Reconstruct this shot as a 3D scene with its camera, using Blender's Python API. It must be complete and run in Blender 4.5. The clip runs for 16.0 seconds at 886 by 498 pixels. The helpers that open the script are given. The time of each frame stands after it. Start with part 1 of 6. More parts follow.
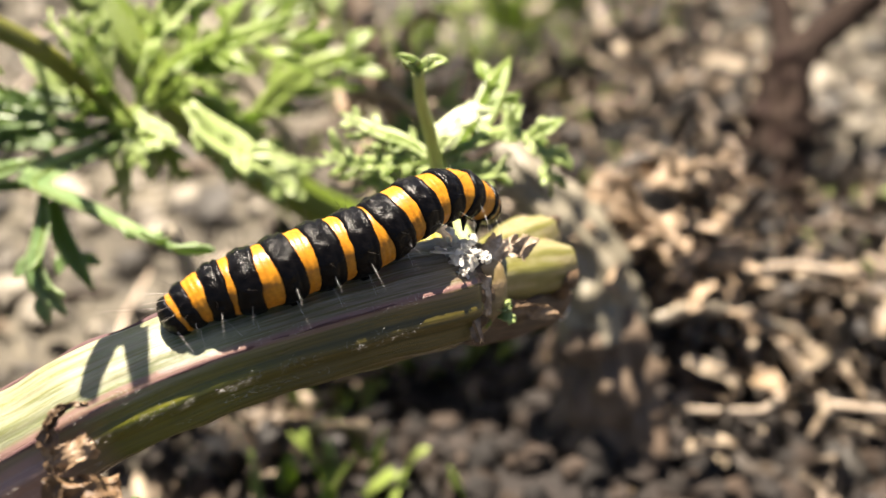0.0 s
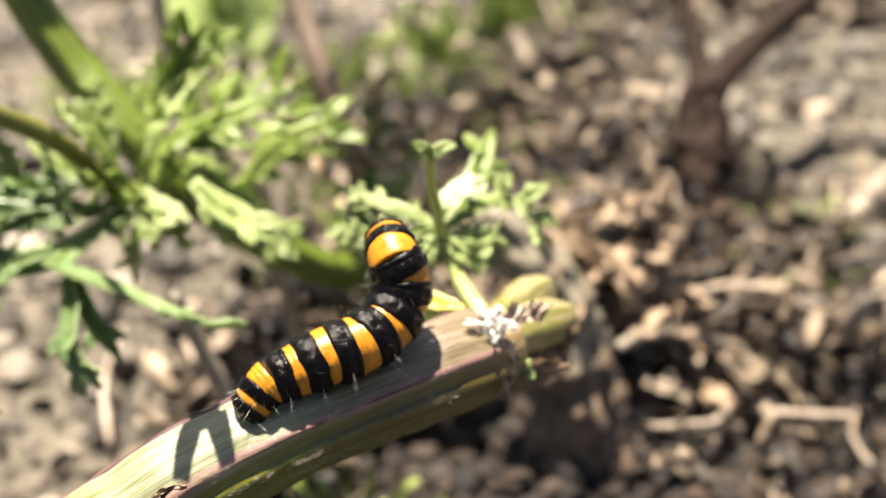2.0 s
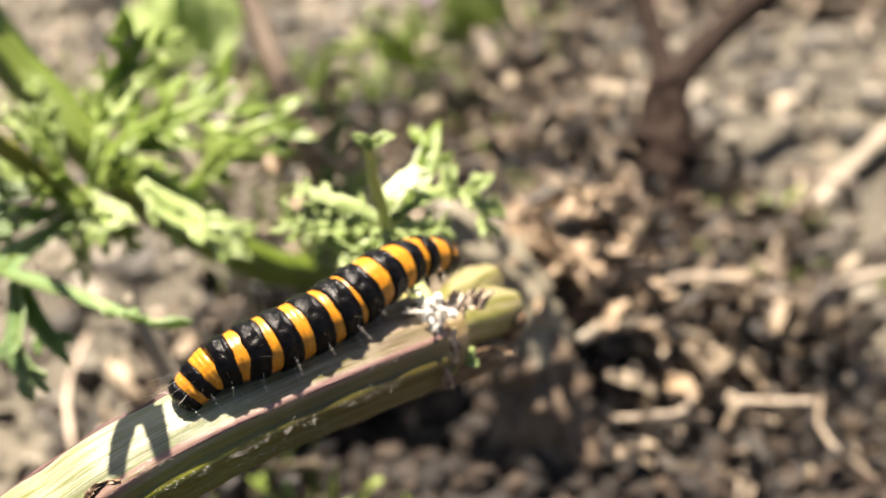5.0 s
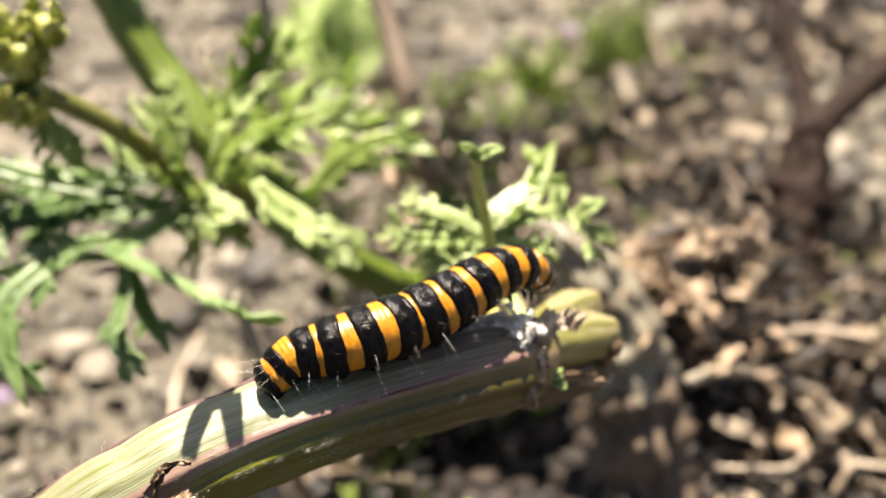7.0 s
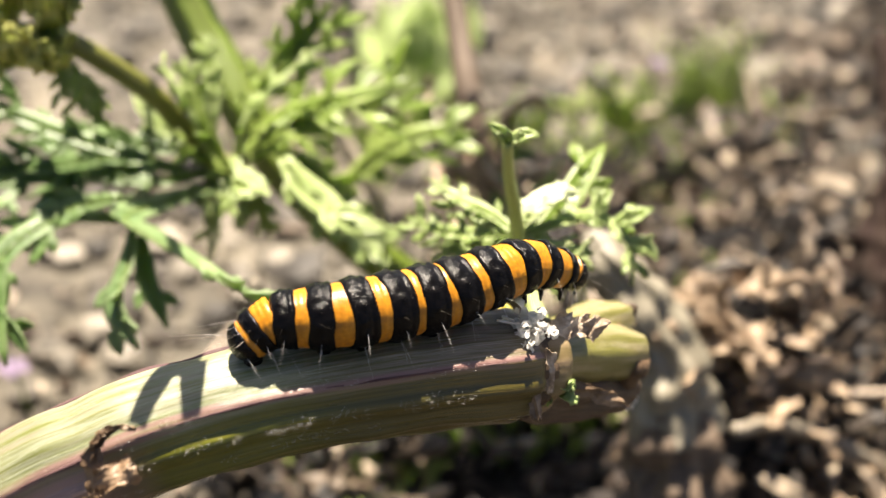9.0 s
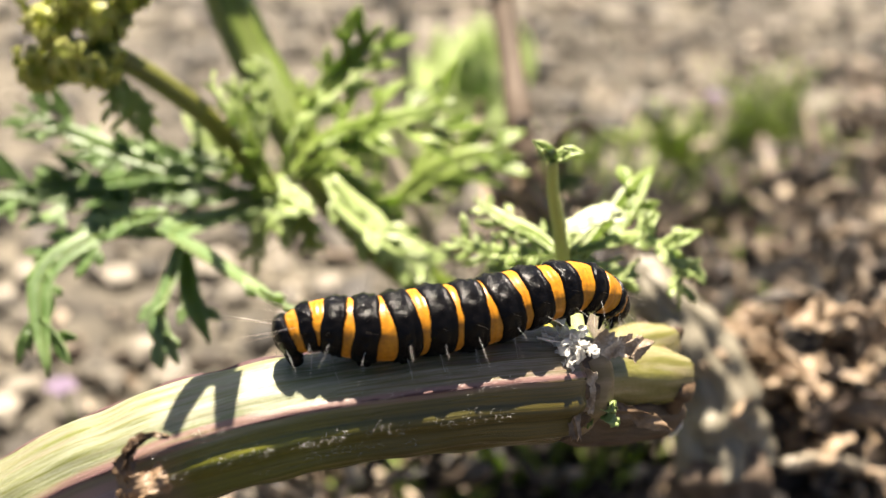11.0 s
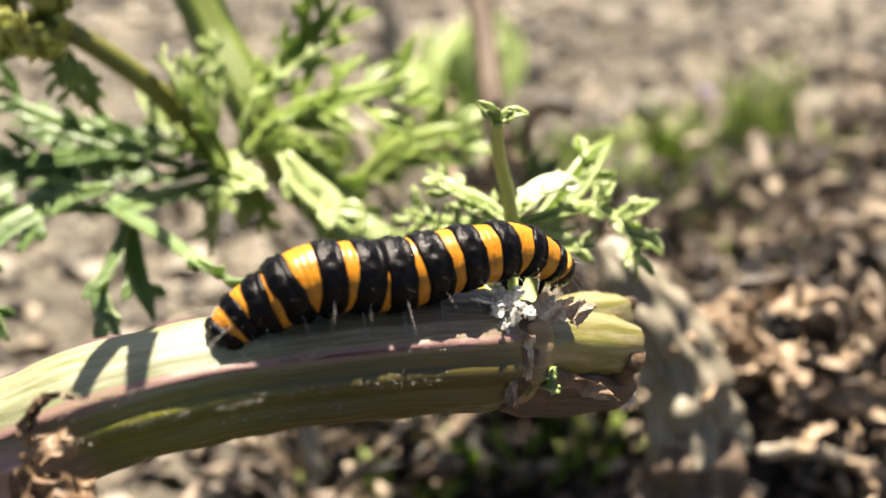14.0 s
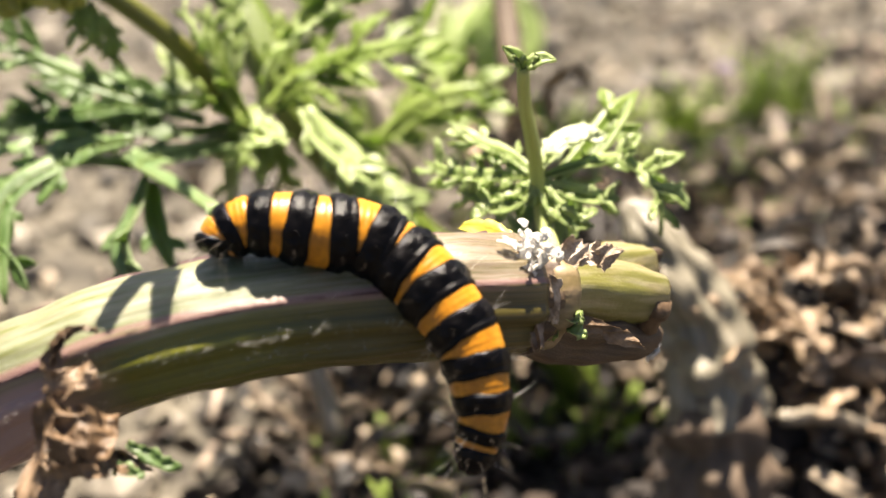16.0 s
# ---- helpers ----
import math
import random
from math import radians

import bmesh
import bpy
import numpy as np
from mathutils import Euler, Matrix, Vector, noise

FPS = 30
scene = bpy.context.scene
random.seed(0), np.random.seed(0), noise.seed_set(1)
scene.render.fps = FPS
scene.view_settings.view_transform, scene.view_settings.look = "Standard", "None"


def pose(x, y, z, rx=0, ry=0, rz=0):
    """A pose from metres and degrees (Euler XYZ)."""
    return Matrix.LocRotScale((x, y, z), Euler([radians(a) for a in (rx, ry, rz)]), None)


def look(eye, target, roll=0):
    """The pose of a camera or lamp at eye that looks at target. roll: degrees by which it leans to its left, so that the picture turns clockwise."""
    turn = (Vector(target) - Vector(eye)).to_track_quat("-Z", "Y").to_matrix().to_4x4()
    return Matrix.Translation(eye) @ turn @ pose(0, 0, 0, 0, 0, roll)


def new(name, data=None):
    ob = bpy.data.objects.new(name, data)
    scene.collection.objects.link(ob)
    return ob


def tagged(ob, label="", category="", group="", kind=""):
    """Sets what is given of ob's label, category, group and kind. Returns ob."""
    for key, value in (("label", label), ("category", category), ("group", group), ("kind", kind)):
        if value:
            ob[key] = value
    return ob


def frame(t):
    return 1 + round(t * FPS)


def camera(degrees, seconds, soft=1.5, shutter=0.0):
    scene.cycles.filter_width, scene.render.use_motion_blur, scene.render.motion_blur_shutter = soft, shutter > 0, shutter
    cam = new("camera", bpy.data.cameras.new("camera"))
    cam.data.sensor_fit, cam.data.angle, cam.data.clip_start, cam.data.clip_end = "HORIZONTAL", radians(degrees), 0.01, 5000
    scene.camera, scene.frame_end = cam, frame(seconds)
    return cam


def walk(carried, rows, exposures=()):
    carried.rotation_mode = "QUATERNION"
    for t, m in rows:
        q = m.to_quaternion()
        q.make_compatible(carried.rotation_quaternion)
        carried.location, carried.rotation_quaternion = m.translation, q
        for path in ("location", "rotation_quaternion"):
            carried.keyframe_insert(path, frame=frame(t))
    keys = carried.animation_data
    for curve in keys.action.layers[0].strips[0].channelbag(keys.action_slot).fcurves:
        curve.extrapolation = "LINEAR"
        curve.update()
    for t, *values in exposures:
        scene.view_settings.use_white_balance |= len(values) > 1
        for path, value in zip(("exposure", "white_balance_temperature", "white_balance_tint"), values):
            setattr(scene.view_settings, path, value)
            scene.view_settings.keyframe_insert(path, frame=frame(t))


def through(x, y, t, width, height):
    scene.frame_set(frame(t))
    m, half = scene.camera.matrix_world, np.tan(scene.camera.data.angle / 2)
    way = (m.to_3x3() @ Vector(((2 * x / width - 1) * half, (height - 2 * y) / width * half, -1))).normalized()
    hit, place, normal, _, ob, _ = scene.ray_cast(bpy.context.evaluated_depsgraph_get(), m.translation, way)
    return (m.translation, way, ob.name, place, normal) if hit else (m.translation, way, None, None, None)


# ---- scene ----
cam = camera(41.0, 16.0, soft=1.5)
cam.data.dof.use_dof = True
cam.data.dof.focus_distance = 0.0778
cam.data.dof.aperture_fstop = 25.0
METRES, EYE, TILT = 0.08, 0.10, -35.0
ROWS = [
    (0.0, -0.0000, -0.0001, 0.0001, 90.00, -0.00, -0.00),
    (0.5, -0.0350, -0.0134, 0.0296, 89.98, 0.47, -1.22),
    (1.0, -0.0801, -0.0414, 0.0532, 89.83, 1.08, -2.71),
    (1.5, -0.1090, -0.0885, 0.0498, 89.77, 2.23, -3.79),
    (2.0, -0.1332, -0.1245, 0.0754, 89.73, 3.09, -5.43),
    (2.5, -0.1568, -0.1184, 0.0698, 89.85, 3.39, -6.58),
    (3.0, -0.1462, -0.1177, 0.0778, 89.96, 3.68, -7.64),
    (3.5, -0.1329, -0.1043, 0.0670, 90.01, 4.03, -7.79),
    (6.0, -0.0471, -0.1364, 0.0395, 91.00, 4.90, -3.93),
    (6.5, -0.0351, -0.1120, 0.0500, 91.76, 2.83, -2.00),
    (7.0, -0.0430, -0.1086, 0.0219, 92.42, -0.30, 0.68),
    (7.5, -0.0250, -0.0073, -0.0321, 92.93, -1.83, 1.17),
    (8.0, 0.0171, 0.0027, -0.0302, 93.58, -3.78, 2.68),
    (8.5, 0.0058, 0.0012, -0.0215, 93.97, -5.62, 3.61),
    (9.0, 0.0261, 0.0123, -0.0251, 94.48, -6.54, 4.61),
    (9.5, 0.0315, 0.0281, -0.0285, 94.85, -6.94, 5.43),
    (10.0, 0.0320, 0.0193, -0.0247, 95.12, -7.49, 6.18),
    (12.5, 0.0518, 0.0469, -0.0681, 96.79, -7.77, 8.00),
    (13.0, 0.0525, 0.0564, -0.0585, 96.74, -7.82, 8.07),
    (13.5, 0.0686, 0.0789, -0.0744, 96.74, -7.58, 8.04),
    (14.0, 0.1058, 0.0851, -0.0744, 96.74, -7.75, 7.99),
    (14.5, 0.0987, 0.1023, -0.0997, 96.66, -7.92, 8.10),
    (15.0, 0.0921, 0.1211, -0.1034, 96.46, -8.30, 8.37),
    (15.5, 0.0991, 0.1215, -0.1094, 96.30, -8.34, 8.52),
    (16.0, 0.0962, 0.0985, -0.1129, 96.22, -8.28, 8.41),
]
walk(cam, [(t, pose(0, 0, EYE, TILT, 0, 0) @ pose(METRES * x, METRES * y, METRES * z, rx, ry, rz)) for t, x, y, z, rx, ry, rz in ROWS])

# ---- world, sun ----
SUN_DIR = Vector((-0.10, 0.32, 0.92)).normalized()
world = bpy.data.worlds.new("sky")
scene.world = world
world.use_nodes = True
wn = world.node_tree
sky = wn.nodes.new("ShaderNodeTexSky")
sky.sky_type = "NISHITA"
sky.sun_disc = False
sky.air_density, sky.dust_density, sky.ozone_density = 0.55, 2.0, 0.4
sky.sun_elevation = math.asin(SUN_DIR.z)
sky.sun_rotation = math.atan2(SUN_DIR.x, SUN_DIR.y)
wn.links.new(sky.outputs["Color"], wn.nodes["Background"].inputs["Color"])
wn.nodes["Background"].inputs["Strength"].default_value = 0.035
sun_data = bpy.data.lights.new("sun", "SUN")
sun_data.energy = 5.0
sun_data.angle = radians(0.5)
sun_data.color = (1.0, 0.87, 0.73)
sun = new("sun", sun_data)
sun.matrix_world = look(tuple(SUN_DIR * 2.0), (0, 0, 0))
scene.view_settings.exposure = 2.12

MM = 0.001
rng = np.random.default_rng(7)


# ---- materials ----
def nodes_of(name):
    m = bpy.data.materials.new(name)
    m.use_nodes = True
    t = m.node_tree
    return m, t, t.nodes["Principled BSDF"], t.nodes["Material Output"]


def link(t, a, ia, b, ib):
    t.links.new(a.outputs[ia], b.inputs[ib])


def coords(t, kind="Object", scale=(1, 1, 1)):
    c = t.nodes.new("ShaderNodeTexCoord")
    m = t.nodes.new("ShaderNodeMapping")
    m.inputs["Scale"].default_value = scale
    link(t, c, kind, m, "Vector")
    return m


def noise_tex(t, vec, scale, detail=4.0, rough=0.55):
    n = t.nodes.new("ShaderNodeTexNoise")
    n.inputs["Scale"].default_value, n.inputs["Detail"].default_value, n.inputs["Roughness"].default_value = scale, detail, rough
    link(t, vec, "Vector", n, "Vector")
    return n


def ramp(t, source, out, stops):
    r = t.nodes.new("ShaderNodeValToRGB")
    el = r.color_ramp.elements
    while len(el) < len(stops):
        el.new(0.5)
    for e, (p, c) in zip(el, stops):
        e.position, e.color = p, (*c, 1)
    link(t, source, out, r, "Fac")
    return r


def mix(t, fac, a, b, mode="MIX"):
    """fac: (node, output) or number; a, b: (node, output) or colour."""
    m = t.nodes.new("ShaderNodeMixRGB")
    m.blend_type = mode
    for slot, v in (("Fac", fac), ("Color1", a), ("Color2", b)):
        if isinstance(v, tuple) and hasattr(v[0], "outputs"):
            t.links.new(v[0].outputs[v[1]], m.inputs[slot])
        elif slot == "Fac":
            m.inputs[slot].default_value = v
        else:
            m.inputs[slot].default_value = (*v, 1)
    return m


def bump(t, bsdf, source, out, strength, distance):
    b = t.nodes.new("ShaderNodeBump")
    b.inputs["Strength"].default_value, b.inputs["Distance"].default_value = strength, distance
    link(t, source, out, b, "Height")
    link(t, b, "Normal", bsdf, "Normal")
    return b


def mat_blend(name, stops, scale, rough=0.7, bump_mm=0.1, detail=5.0, island=0.0, gloss=None):
    """A mottled surface: a colour ramp over noise, finer grain over it, and relief."""
    m, t, p, out = nodes_of(name)
    v = coords(t)
    a = noise_tex(t, v, scale, detail)
    fac = a
    facout = "Fac"
    if island:
        add = t.nodes.new("ShaderNodeMath")
        add.operation = "MULTIPLY_ADD"
        link(t, t.nodes.new("ShaderNodeNewGeometry"), "Random Per Island", add, 0)
        add.inputs[1].default_value = island
        sub = t.nodes.new("ShaderNodeMath")
        sub.operation = "SUBTRACT"
        sub.inputs[1].default_value = island / 2
        link(t, a, "Fac", sub, 0)
        link(t, sub, "Value", add, 2)
        fac, facout = add, "Value"
    r = ramp(t, fac, facout, stops)
    b = noise_tex(t, v, scale * 7, 3)
    fine = ramp(t, b, "Fac", [(0.3, (0.72, 0.72, 0.72)), (0.7, (1.15, 1.15, 1.15))])
    c = mix(t, 1.0, (r, "Color"), (fine, "Color"), "MULTIPLY")
    link(t, c, "Color", p, "Base Color")
    p.inputs["Roughness"].default_value = rough
    p.inputs["Specular IOR Level"].default_value = 0.5 if gloss is None else gloss
    bump(t, p, b, "Fac", 0.6, bump_mm * MM)
    return m


def mat_leaf(name, dark, mid, pale, scale=260, bloom=0.5, through_light=0.3, margin_pale=0.55, through=(0.43, 0.59, 0.13)):
    """A thin leaf: mottled green, a paler bloom in patches and along the margin, and light coming through."""
    m, t, p, out = nodes_of(name)
    v = coords(t)
    a = noise_tex(t, v, scale, 4)
    r = ramp(t, a, "Fac", [(0.3, dark), (0.52, mid), (0.72, pale)])
    big = noise_tex(t, v, scale * 0.3, 2)
    patch = ramp(t, big, "Fac", [(0.45, (0, 0, 0)), (0.62, (bloom, bloom, bloom))])
    c = mix(t, (patch, "Color"), (r, "Color"), pale)
    rim = t.nodes.new("ShaderNodeAttribute")
    rim.attribute_name = "rim"
    margin = ramp(t, rim, "Fac", [(0.35, (0, 0, 0)), (0.9, (margin_pale,) * 3)])
    c = mix(t, (margin, "Color"), (c, "Color"), pale)
    link(t, c, "Color", p, "Base Color")
    p.inputs["Roughness"].default_value = 0.4
    fine = noise_tex(t, v, scale * 6, 3)
    bump(t, p, fine, "Fac", 0.5, 0.12 * MM)
    tr = t.nodes.new("ShaderNodeBsdfTranslucent")
    warm = mix(t, 0.5, (c, "Color"), through)
    link(t, warm, "Color", tr, "Color")
    ms = t.nodes.new("ShaderNodeMixShader")
    ms.inputs["Fac"].default_value = through_light
    link(t, p, "BSDF", ms, 1)
    link(t, tr, "BSDF", ms, 2)
    link(t, ms, "Shader", out, "Surface")
    return m


END_STOPS = [(0.66, (0.86, 0.84, 0.78)), (0.74, (0.95, 0.96, 0.90)), (0.785, (1, 1, 1)), (0.835, (1, 1, 1)), (0.885, (0.76, 0.64, 0.60)), (0.965, (0.72, 0.54, 0.55))]  # purple flush at both ends, the right also darkened for the caterpillar's shadow


def mat_stem(name, stops, purple, pale, along=9.0, around=30.0, rough=0.42, gloss=0.5, shaded_flank=None):
    """A ribbed herb stem: long streaks in green, straw and purple, waxy sheen, a few pale scurfy flecks."""
    m, t, p, out = nodes_of(name)
    v = coords(t, "UV", (along, around, 1))
    a = noise_tex(t, v, 1.0, 4)
    r = ramp(t, a, "Fac", stops)
    v2 = coords(t, "UV", (along * 0.9, around * 0.2, 1))
    b = noise_tex(t, v2, 1.0, 3)
    pf = ramp(t, b, "Fac", [(0.52, (0, 0, 0)), (0.72, (0.5, 0.5, 0.5))])
    c = mix(t, (pf, "Color"), (r, "Color"), purple)
    # sides are olive, and also coloured darker than the top to stand for shade
    if shaded_flank:
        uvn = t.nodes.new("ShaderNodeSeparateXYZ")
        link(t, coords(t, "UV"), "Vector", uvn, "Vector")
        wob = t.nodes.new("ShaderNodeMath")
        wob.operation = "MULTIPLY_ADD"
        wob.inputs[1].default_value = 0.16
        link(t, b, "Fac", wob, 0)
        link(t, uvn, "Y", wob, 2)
        olive = ramp(t, a, "Fac", shaded_flank)
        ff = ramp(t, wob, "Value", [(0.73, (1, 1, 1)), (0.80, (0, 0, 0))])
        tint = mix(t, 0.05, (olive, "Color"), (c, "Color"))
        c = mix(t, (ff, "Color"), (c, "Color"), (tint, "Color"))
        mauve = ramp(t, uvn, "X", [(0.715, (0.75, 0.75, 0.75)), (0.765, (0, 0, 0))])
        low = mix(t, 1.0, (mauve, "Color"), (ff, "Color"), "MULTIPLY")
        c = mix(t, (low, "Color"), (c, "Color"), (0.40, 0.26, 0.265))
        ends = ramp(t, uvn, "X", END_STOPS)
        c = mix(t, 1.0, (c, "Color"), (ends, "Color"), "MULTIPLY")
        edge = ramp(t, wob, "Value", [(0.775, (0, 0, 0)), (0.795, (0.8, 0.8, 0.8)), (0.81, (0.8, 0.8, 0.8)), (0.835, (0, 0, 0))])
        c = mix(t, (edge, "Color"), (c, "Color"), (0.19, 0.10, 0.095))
    v3 = coords(t, "UV", (along * 22, around * 2.4, 1))
    s = noise_tex(t, v3, 1.0, 5, 0.7)
    sf = ramp(t, s, "Fac", [(0.70, (0, 0, 0)), (0.80, (0.4, 0.4, 0.4))])
    c2 = mix(t, (sf, "Color"), (c, "Color"), pale)
    link(t, c2, "Color", p, "Base Color")
    p.inputs["Roughness"].default_value = rough
    p.inputs["Specular IOR Level"].default_value = gloss
    v4 = coords(t, "UV", (along * 0.5, around * 1.4, 1))
    rib = noise_tex(t, v4, 1.0, 3)
    if shaded_flank:
        wax = ramp(t, b, "Fac", [(0.35, (rough * 0.65,) * 3), (0.6, (rough * 1.5,) * 3)])
        link(t, wax, "Color", p, "Roughness")
    h = mix(t, 0.4, (rib, "Fac"), (s, "Fac"))
    bump(t, p, h, "Color", 0.7, (0.11 if shaded_flank else 0.2) * MM)
    return m


M_BLACK = mat_blend("caterpillar_black", [(0.3, (0.0008, 0.0008, 0.0011)), (0.7, (0.004, 0.0034, 0.0032))], 900, 0.23, 0.10, gloss=0.13)
M_ORANGE = mat_blend("caterpillar_orange", [(0.25, (0.33, 0.120, 0.004)), (0.55, (0.46, 0.19, 0.009)), (0.8, (0.58, 0.28, 0.024))], 420, 0.36, 0.05, gloss=0.35)
M_BRISTLE = mat_blend("bristle", [(0.4, (0.012, 0.010, 0.008)), (0.6, (0.06, 0.05, 0.04))], 60, 0.35, 0.0, island=1.2)
M_HAIR = mat_blend("pale_hair", [(0.4, (0.45, 0.38, 0.28)), (0.6, (0.85, 0.82, 0.76))], 60, 0.3, 0.0, island=1.2)
M_STEM = mat_stem("stem_skin", [(0.30, (0.065, 0.080, 0.008)), (0.41, (0.14, 0.150, 0.032)), (0.46, (0.31, 0.325, 0.245)), (0.525, (0.10, 0.118, 0.018)), (0.59, (0.28, 0.285, 0.215)), (0.655, (0.12, 0.130, 0.028)), (0.74, (0.24, 0.155, 0.150))], (0.25, 0.165, 0.155), (0.58, 0.55, 0.50), along=6.0, around=56.0, rough=0.30, gloss=0.6, shaded_flank=[(0.25, (0.036, 0.042, 0.0006)), (0.45, (0.066, 0.073, 0.0015)), (0.6, (0.120, 0.116, 0.006)), (0.8, (0.055, 0.036, 0.008))])
M_RIDGE = mat_stem("ridge_skin", [(0.3, (0.045, 0.020, 0.022)), (0.5, (0.09, 0.045, 0.045)), (0.7, (0.18, 0.11, 0.10))], (0.08, 0.036, 0.042), (0.4, 0.36, 0.33), 20, 6, rough=0.5, gloss=0.3)
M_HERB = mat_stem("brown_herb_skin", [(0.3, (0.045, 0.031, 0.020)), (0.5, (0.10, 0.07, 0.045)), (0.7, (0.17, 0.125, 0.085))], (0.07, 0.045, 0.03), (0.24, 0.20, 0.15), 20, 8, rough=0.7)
M_NECK = mat_stem("dead_neck_skin", [(0.3, (0.028, 0.016, 0.009)), (0.5, (0.070, 0.043, 0.022)), (0.7, (0.13, 0.088, 0.048))], (0.060, 0.028, 0.024), (0.20, 0.16, 0.12), 20, 14, rough=0.6)
M_GREEN_STEM = mat_stem("green_stem_skin", [(0.3, (0.055, 0.090, 0.006)), (0.55, (0.100, 0.145, 0.012)), (0.75, (0.17, 0.215, 0.03))], (0.115, 0.125, 0.012), (0.30, 0.36, 0.10), 8, 18)
M_OLIVE_STEM = mat_stem("olive_stem_skin", [(0.3, (0.09, 0.10, 0.014)), (0.55, (0.15, 0.155, 0.028)), (0.75, (0.22, 0.215, 0.06))], (0.15, 0.13, 0.035), (0.36, 0.36, 0.16), 8, 18)
M_PALE_STEM = mat_stem("pale_stem_skin", [(0.3, (0.26, 0.32, 0.08)), (0.55, (0.36, 0.42, 0.13)), (0.75, (0.46, 0.50, 0.22))], (0.34, 0.36, 0.10), (0.5, 0.54, 0.3), 8, 18)
M_DEAD_STEM = mat_stem("dead_stem_skin", [(0.3, (0.13, 0.11, 0.075)), (0.5, (0.25, 0.215, 0.16)), (0.7, (0.38, 0.34, 0.27))], (0.15, 0.12, 0.08), (0.42, 0.38, 0.32), 14, 14)
M_WOOD = mat_stem("dark_wood", [(0.3, (0.008, 0.006, 0.004)), (0.5, (0.020, 0.013, 0.010)), (0.7, (0.05, 0.035, 0.026))], (0.034, 0.019, 0.019), (0.09, 0.075, 0.06), 20, 14, rough=0.85, gloss=0.1)
M_LEAF = mat_leaf("ragwort_leaf", (0.115, 0.180, 0.016), (0.175, 0.260, 0.036), (0.43, 0.52, 0.17), through_light=0.48)
M_LEAF_THIN = mat_leaf("thin_leaf", (0.45, 0.55, 0.18), (0.55, 0.64, 0.26), (0.65, 0.72, 0.36), through_light=0.85)
M_LEAF_BLUE = mat_leaf("blue_green_leaf", (0.068, 0.128, 0.026), (0.100, 0.176, 0.046), (0.25, 0.35, 0.14), bloom=0.2, through_light=0.40)
M_LEAF_PALE = mat_leaf("pale_blue_leaf", (0.125, 0.205, 0.075), (0.175, 0.262, 0.105), (0.34, 0.43, 0.22), bloom=0.3, through_light=0.38)
M_LEAF_YOUNG = mat_leaf("young_leaf", (0.23, 0.315, 0.075), (0.32, 0.415, 0.13), (0.55, 0.63, 0.31), 300, bloom=0.2, through_light=0.42)
M_LEAF_WHITE = mat_leaf("downy_leaf", (0.30, 0.38, 0.13), (0.41, 0.48, 0.22), (0.56, 0.61, 0.38), 300, through_light=0.15)
M_BUD = mat_leaf("bud_green", (0.20, 0.225, 0.025), (0.38, 0.40, 0.07), (0.64, 0.63, 0.22), 500, 0.5, 0.3)
M_DRY = mat_blend("dry_leaf", [(0.3, (0.095, 0.060, 0.034)), (0.5, (0.26, 0.185, 0.112)), (0.7, (0.48, 0.375, 0.26))], 650, 0.55, 0.2)
M_WITHERED = mat_blend("withered_blade", [(0.3, (0.060, 0.035, 0.017)), (0.5, (0.155, 0.098, 0.052)), (0.72, (0.30, 0.215, 0.135))], 420, 0.5, 0.12)
M_SHRED = mat_blend("dry_shred", [(0.3, (0.16, 0.10, 0.055)), (0.5, (0.40, 0.30, 0.20)), (0.7, (0.66, 0.57, 0.45))], 900, 0.55, 0.2)
M_YELLOW = mat_leaf("yellowed_leaf", (0.30, 0.24, 0.02), (0.48, 0.40, 0.04), (0.62, 0.56, 0.14), 400, 0.3, 0.25)
M_FRASS = mat_leaf("white_fluff", (0.80, 0.78, 0.73), (0.87, 0.86, 0.82), (0.92, 0.91, 0.88), 900, 0.3, 0.55, through=(0.95, 0.93, 0.88))
M_SCURF = mat_blend("pale_scurf", [(0.3, (0.40, 0.40, 0.36)), (0.6, (0.60, 0.59, 0.55))], 1200, 0.35, 0.05)
M_STUB = mat_stem("stub_skin", [(0.25, (0.085, 0.082, 0.010)), (0.45, (0.145, 0.138, 0.028)), (0.6, (0.25, 0.225, 0.115)), (0.75, (0.18, 0.12, 0.045))], (0.13, 0.070, 0.030), (0.46, 0.42, 0.32), 12, 6, rough=0.28, gloss=0.8)
M_STUB_BROWN = mat_stem("brown_stub_skin", [(0.25, (0.09, 0.070, 0.022)), (0.45, (0.16, 0.120, 0.045)), (0.6, (0.27, 0.20, 0.11)), (0.75, (0.16, 0.09, 0.045))], (0.13, 0.060, 0.040), (0.4, 0.34, 0.26), 12, 6, rough=0.5)
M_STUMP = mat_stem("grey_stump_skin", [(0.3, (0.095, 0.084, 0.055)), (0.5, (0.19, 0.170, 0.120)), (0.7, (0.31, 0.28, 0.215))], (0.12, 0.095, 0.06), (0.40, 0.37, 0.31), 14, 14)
# near-black clod colour that deepens the shade between litter
M_SHADE_SOIL = mat_blend("shade_soil_clods", [(0.25, (0.006, 0.004, 0.0025)), (0.6, (0.017, 0.011, 0.007)), (0.85, (0.045, 0.029, 0.018))], 200, 0.85, 0.4, island=0.7)
M_LITTER = mat_blend("leaf_litter", [(0.15, (0.007, 0.005, 0.003)), (0.56, (0.032, 0.022, 0.013)), (0.82, (0.105, 0.076, 0.047)), (0.95, (0.24, 0.185, 0.125)), (1.0, (0.38, 0.31, 0.22))], 200, 0.6, 0.3, island=1.25)
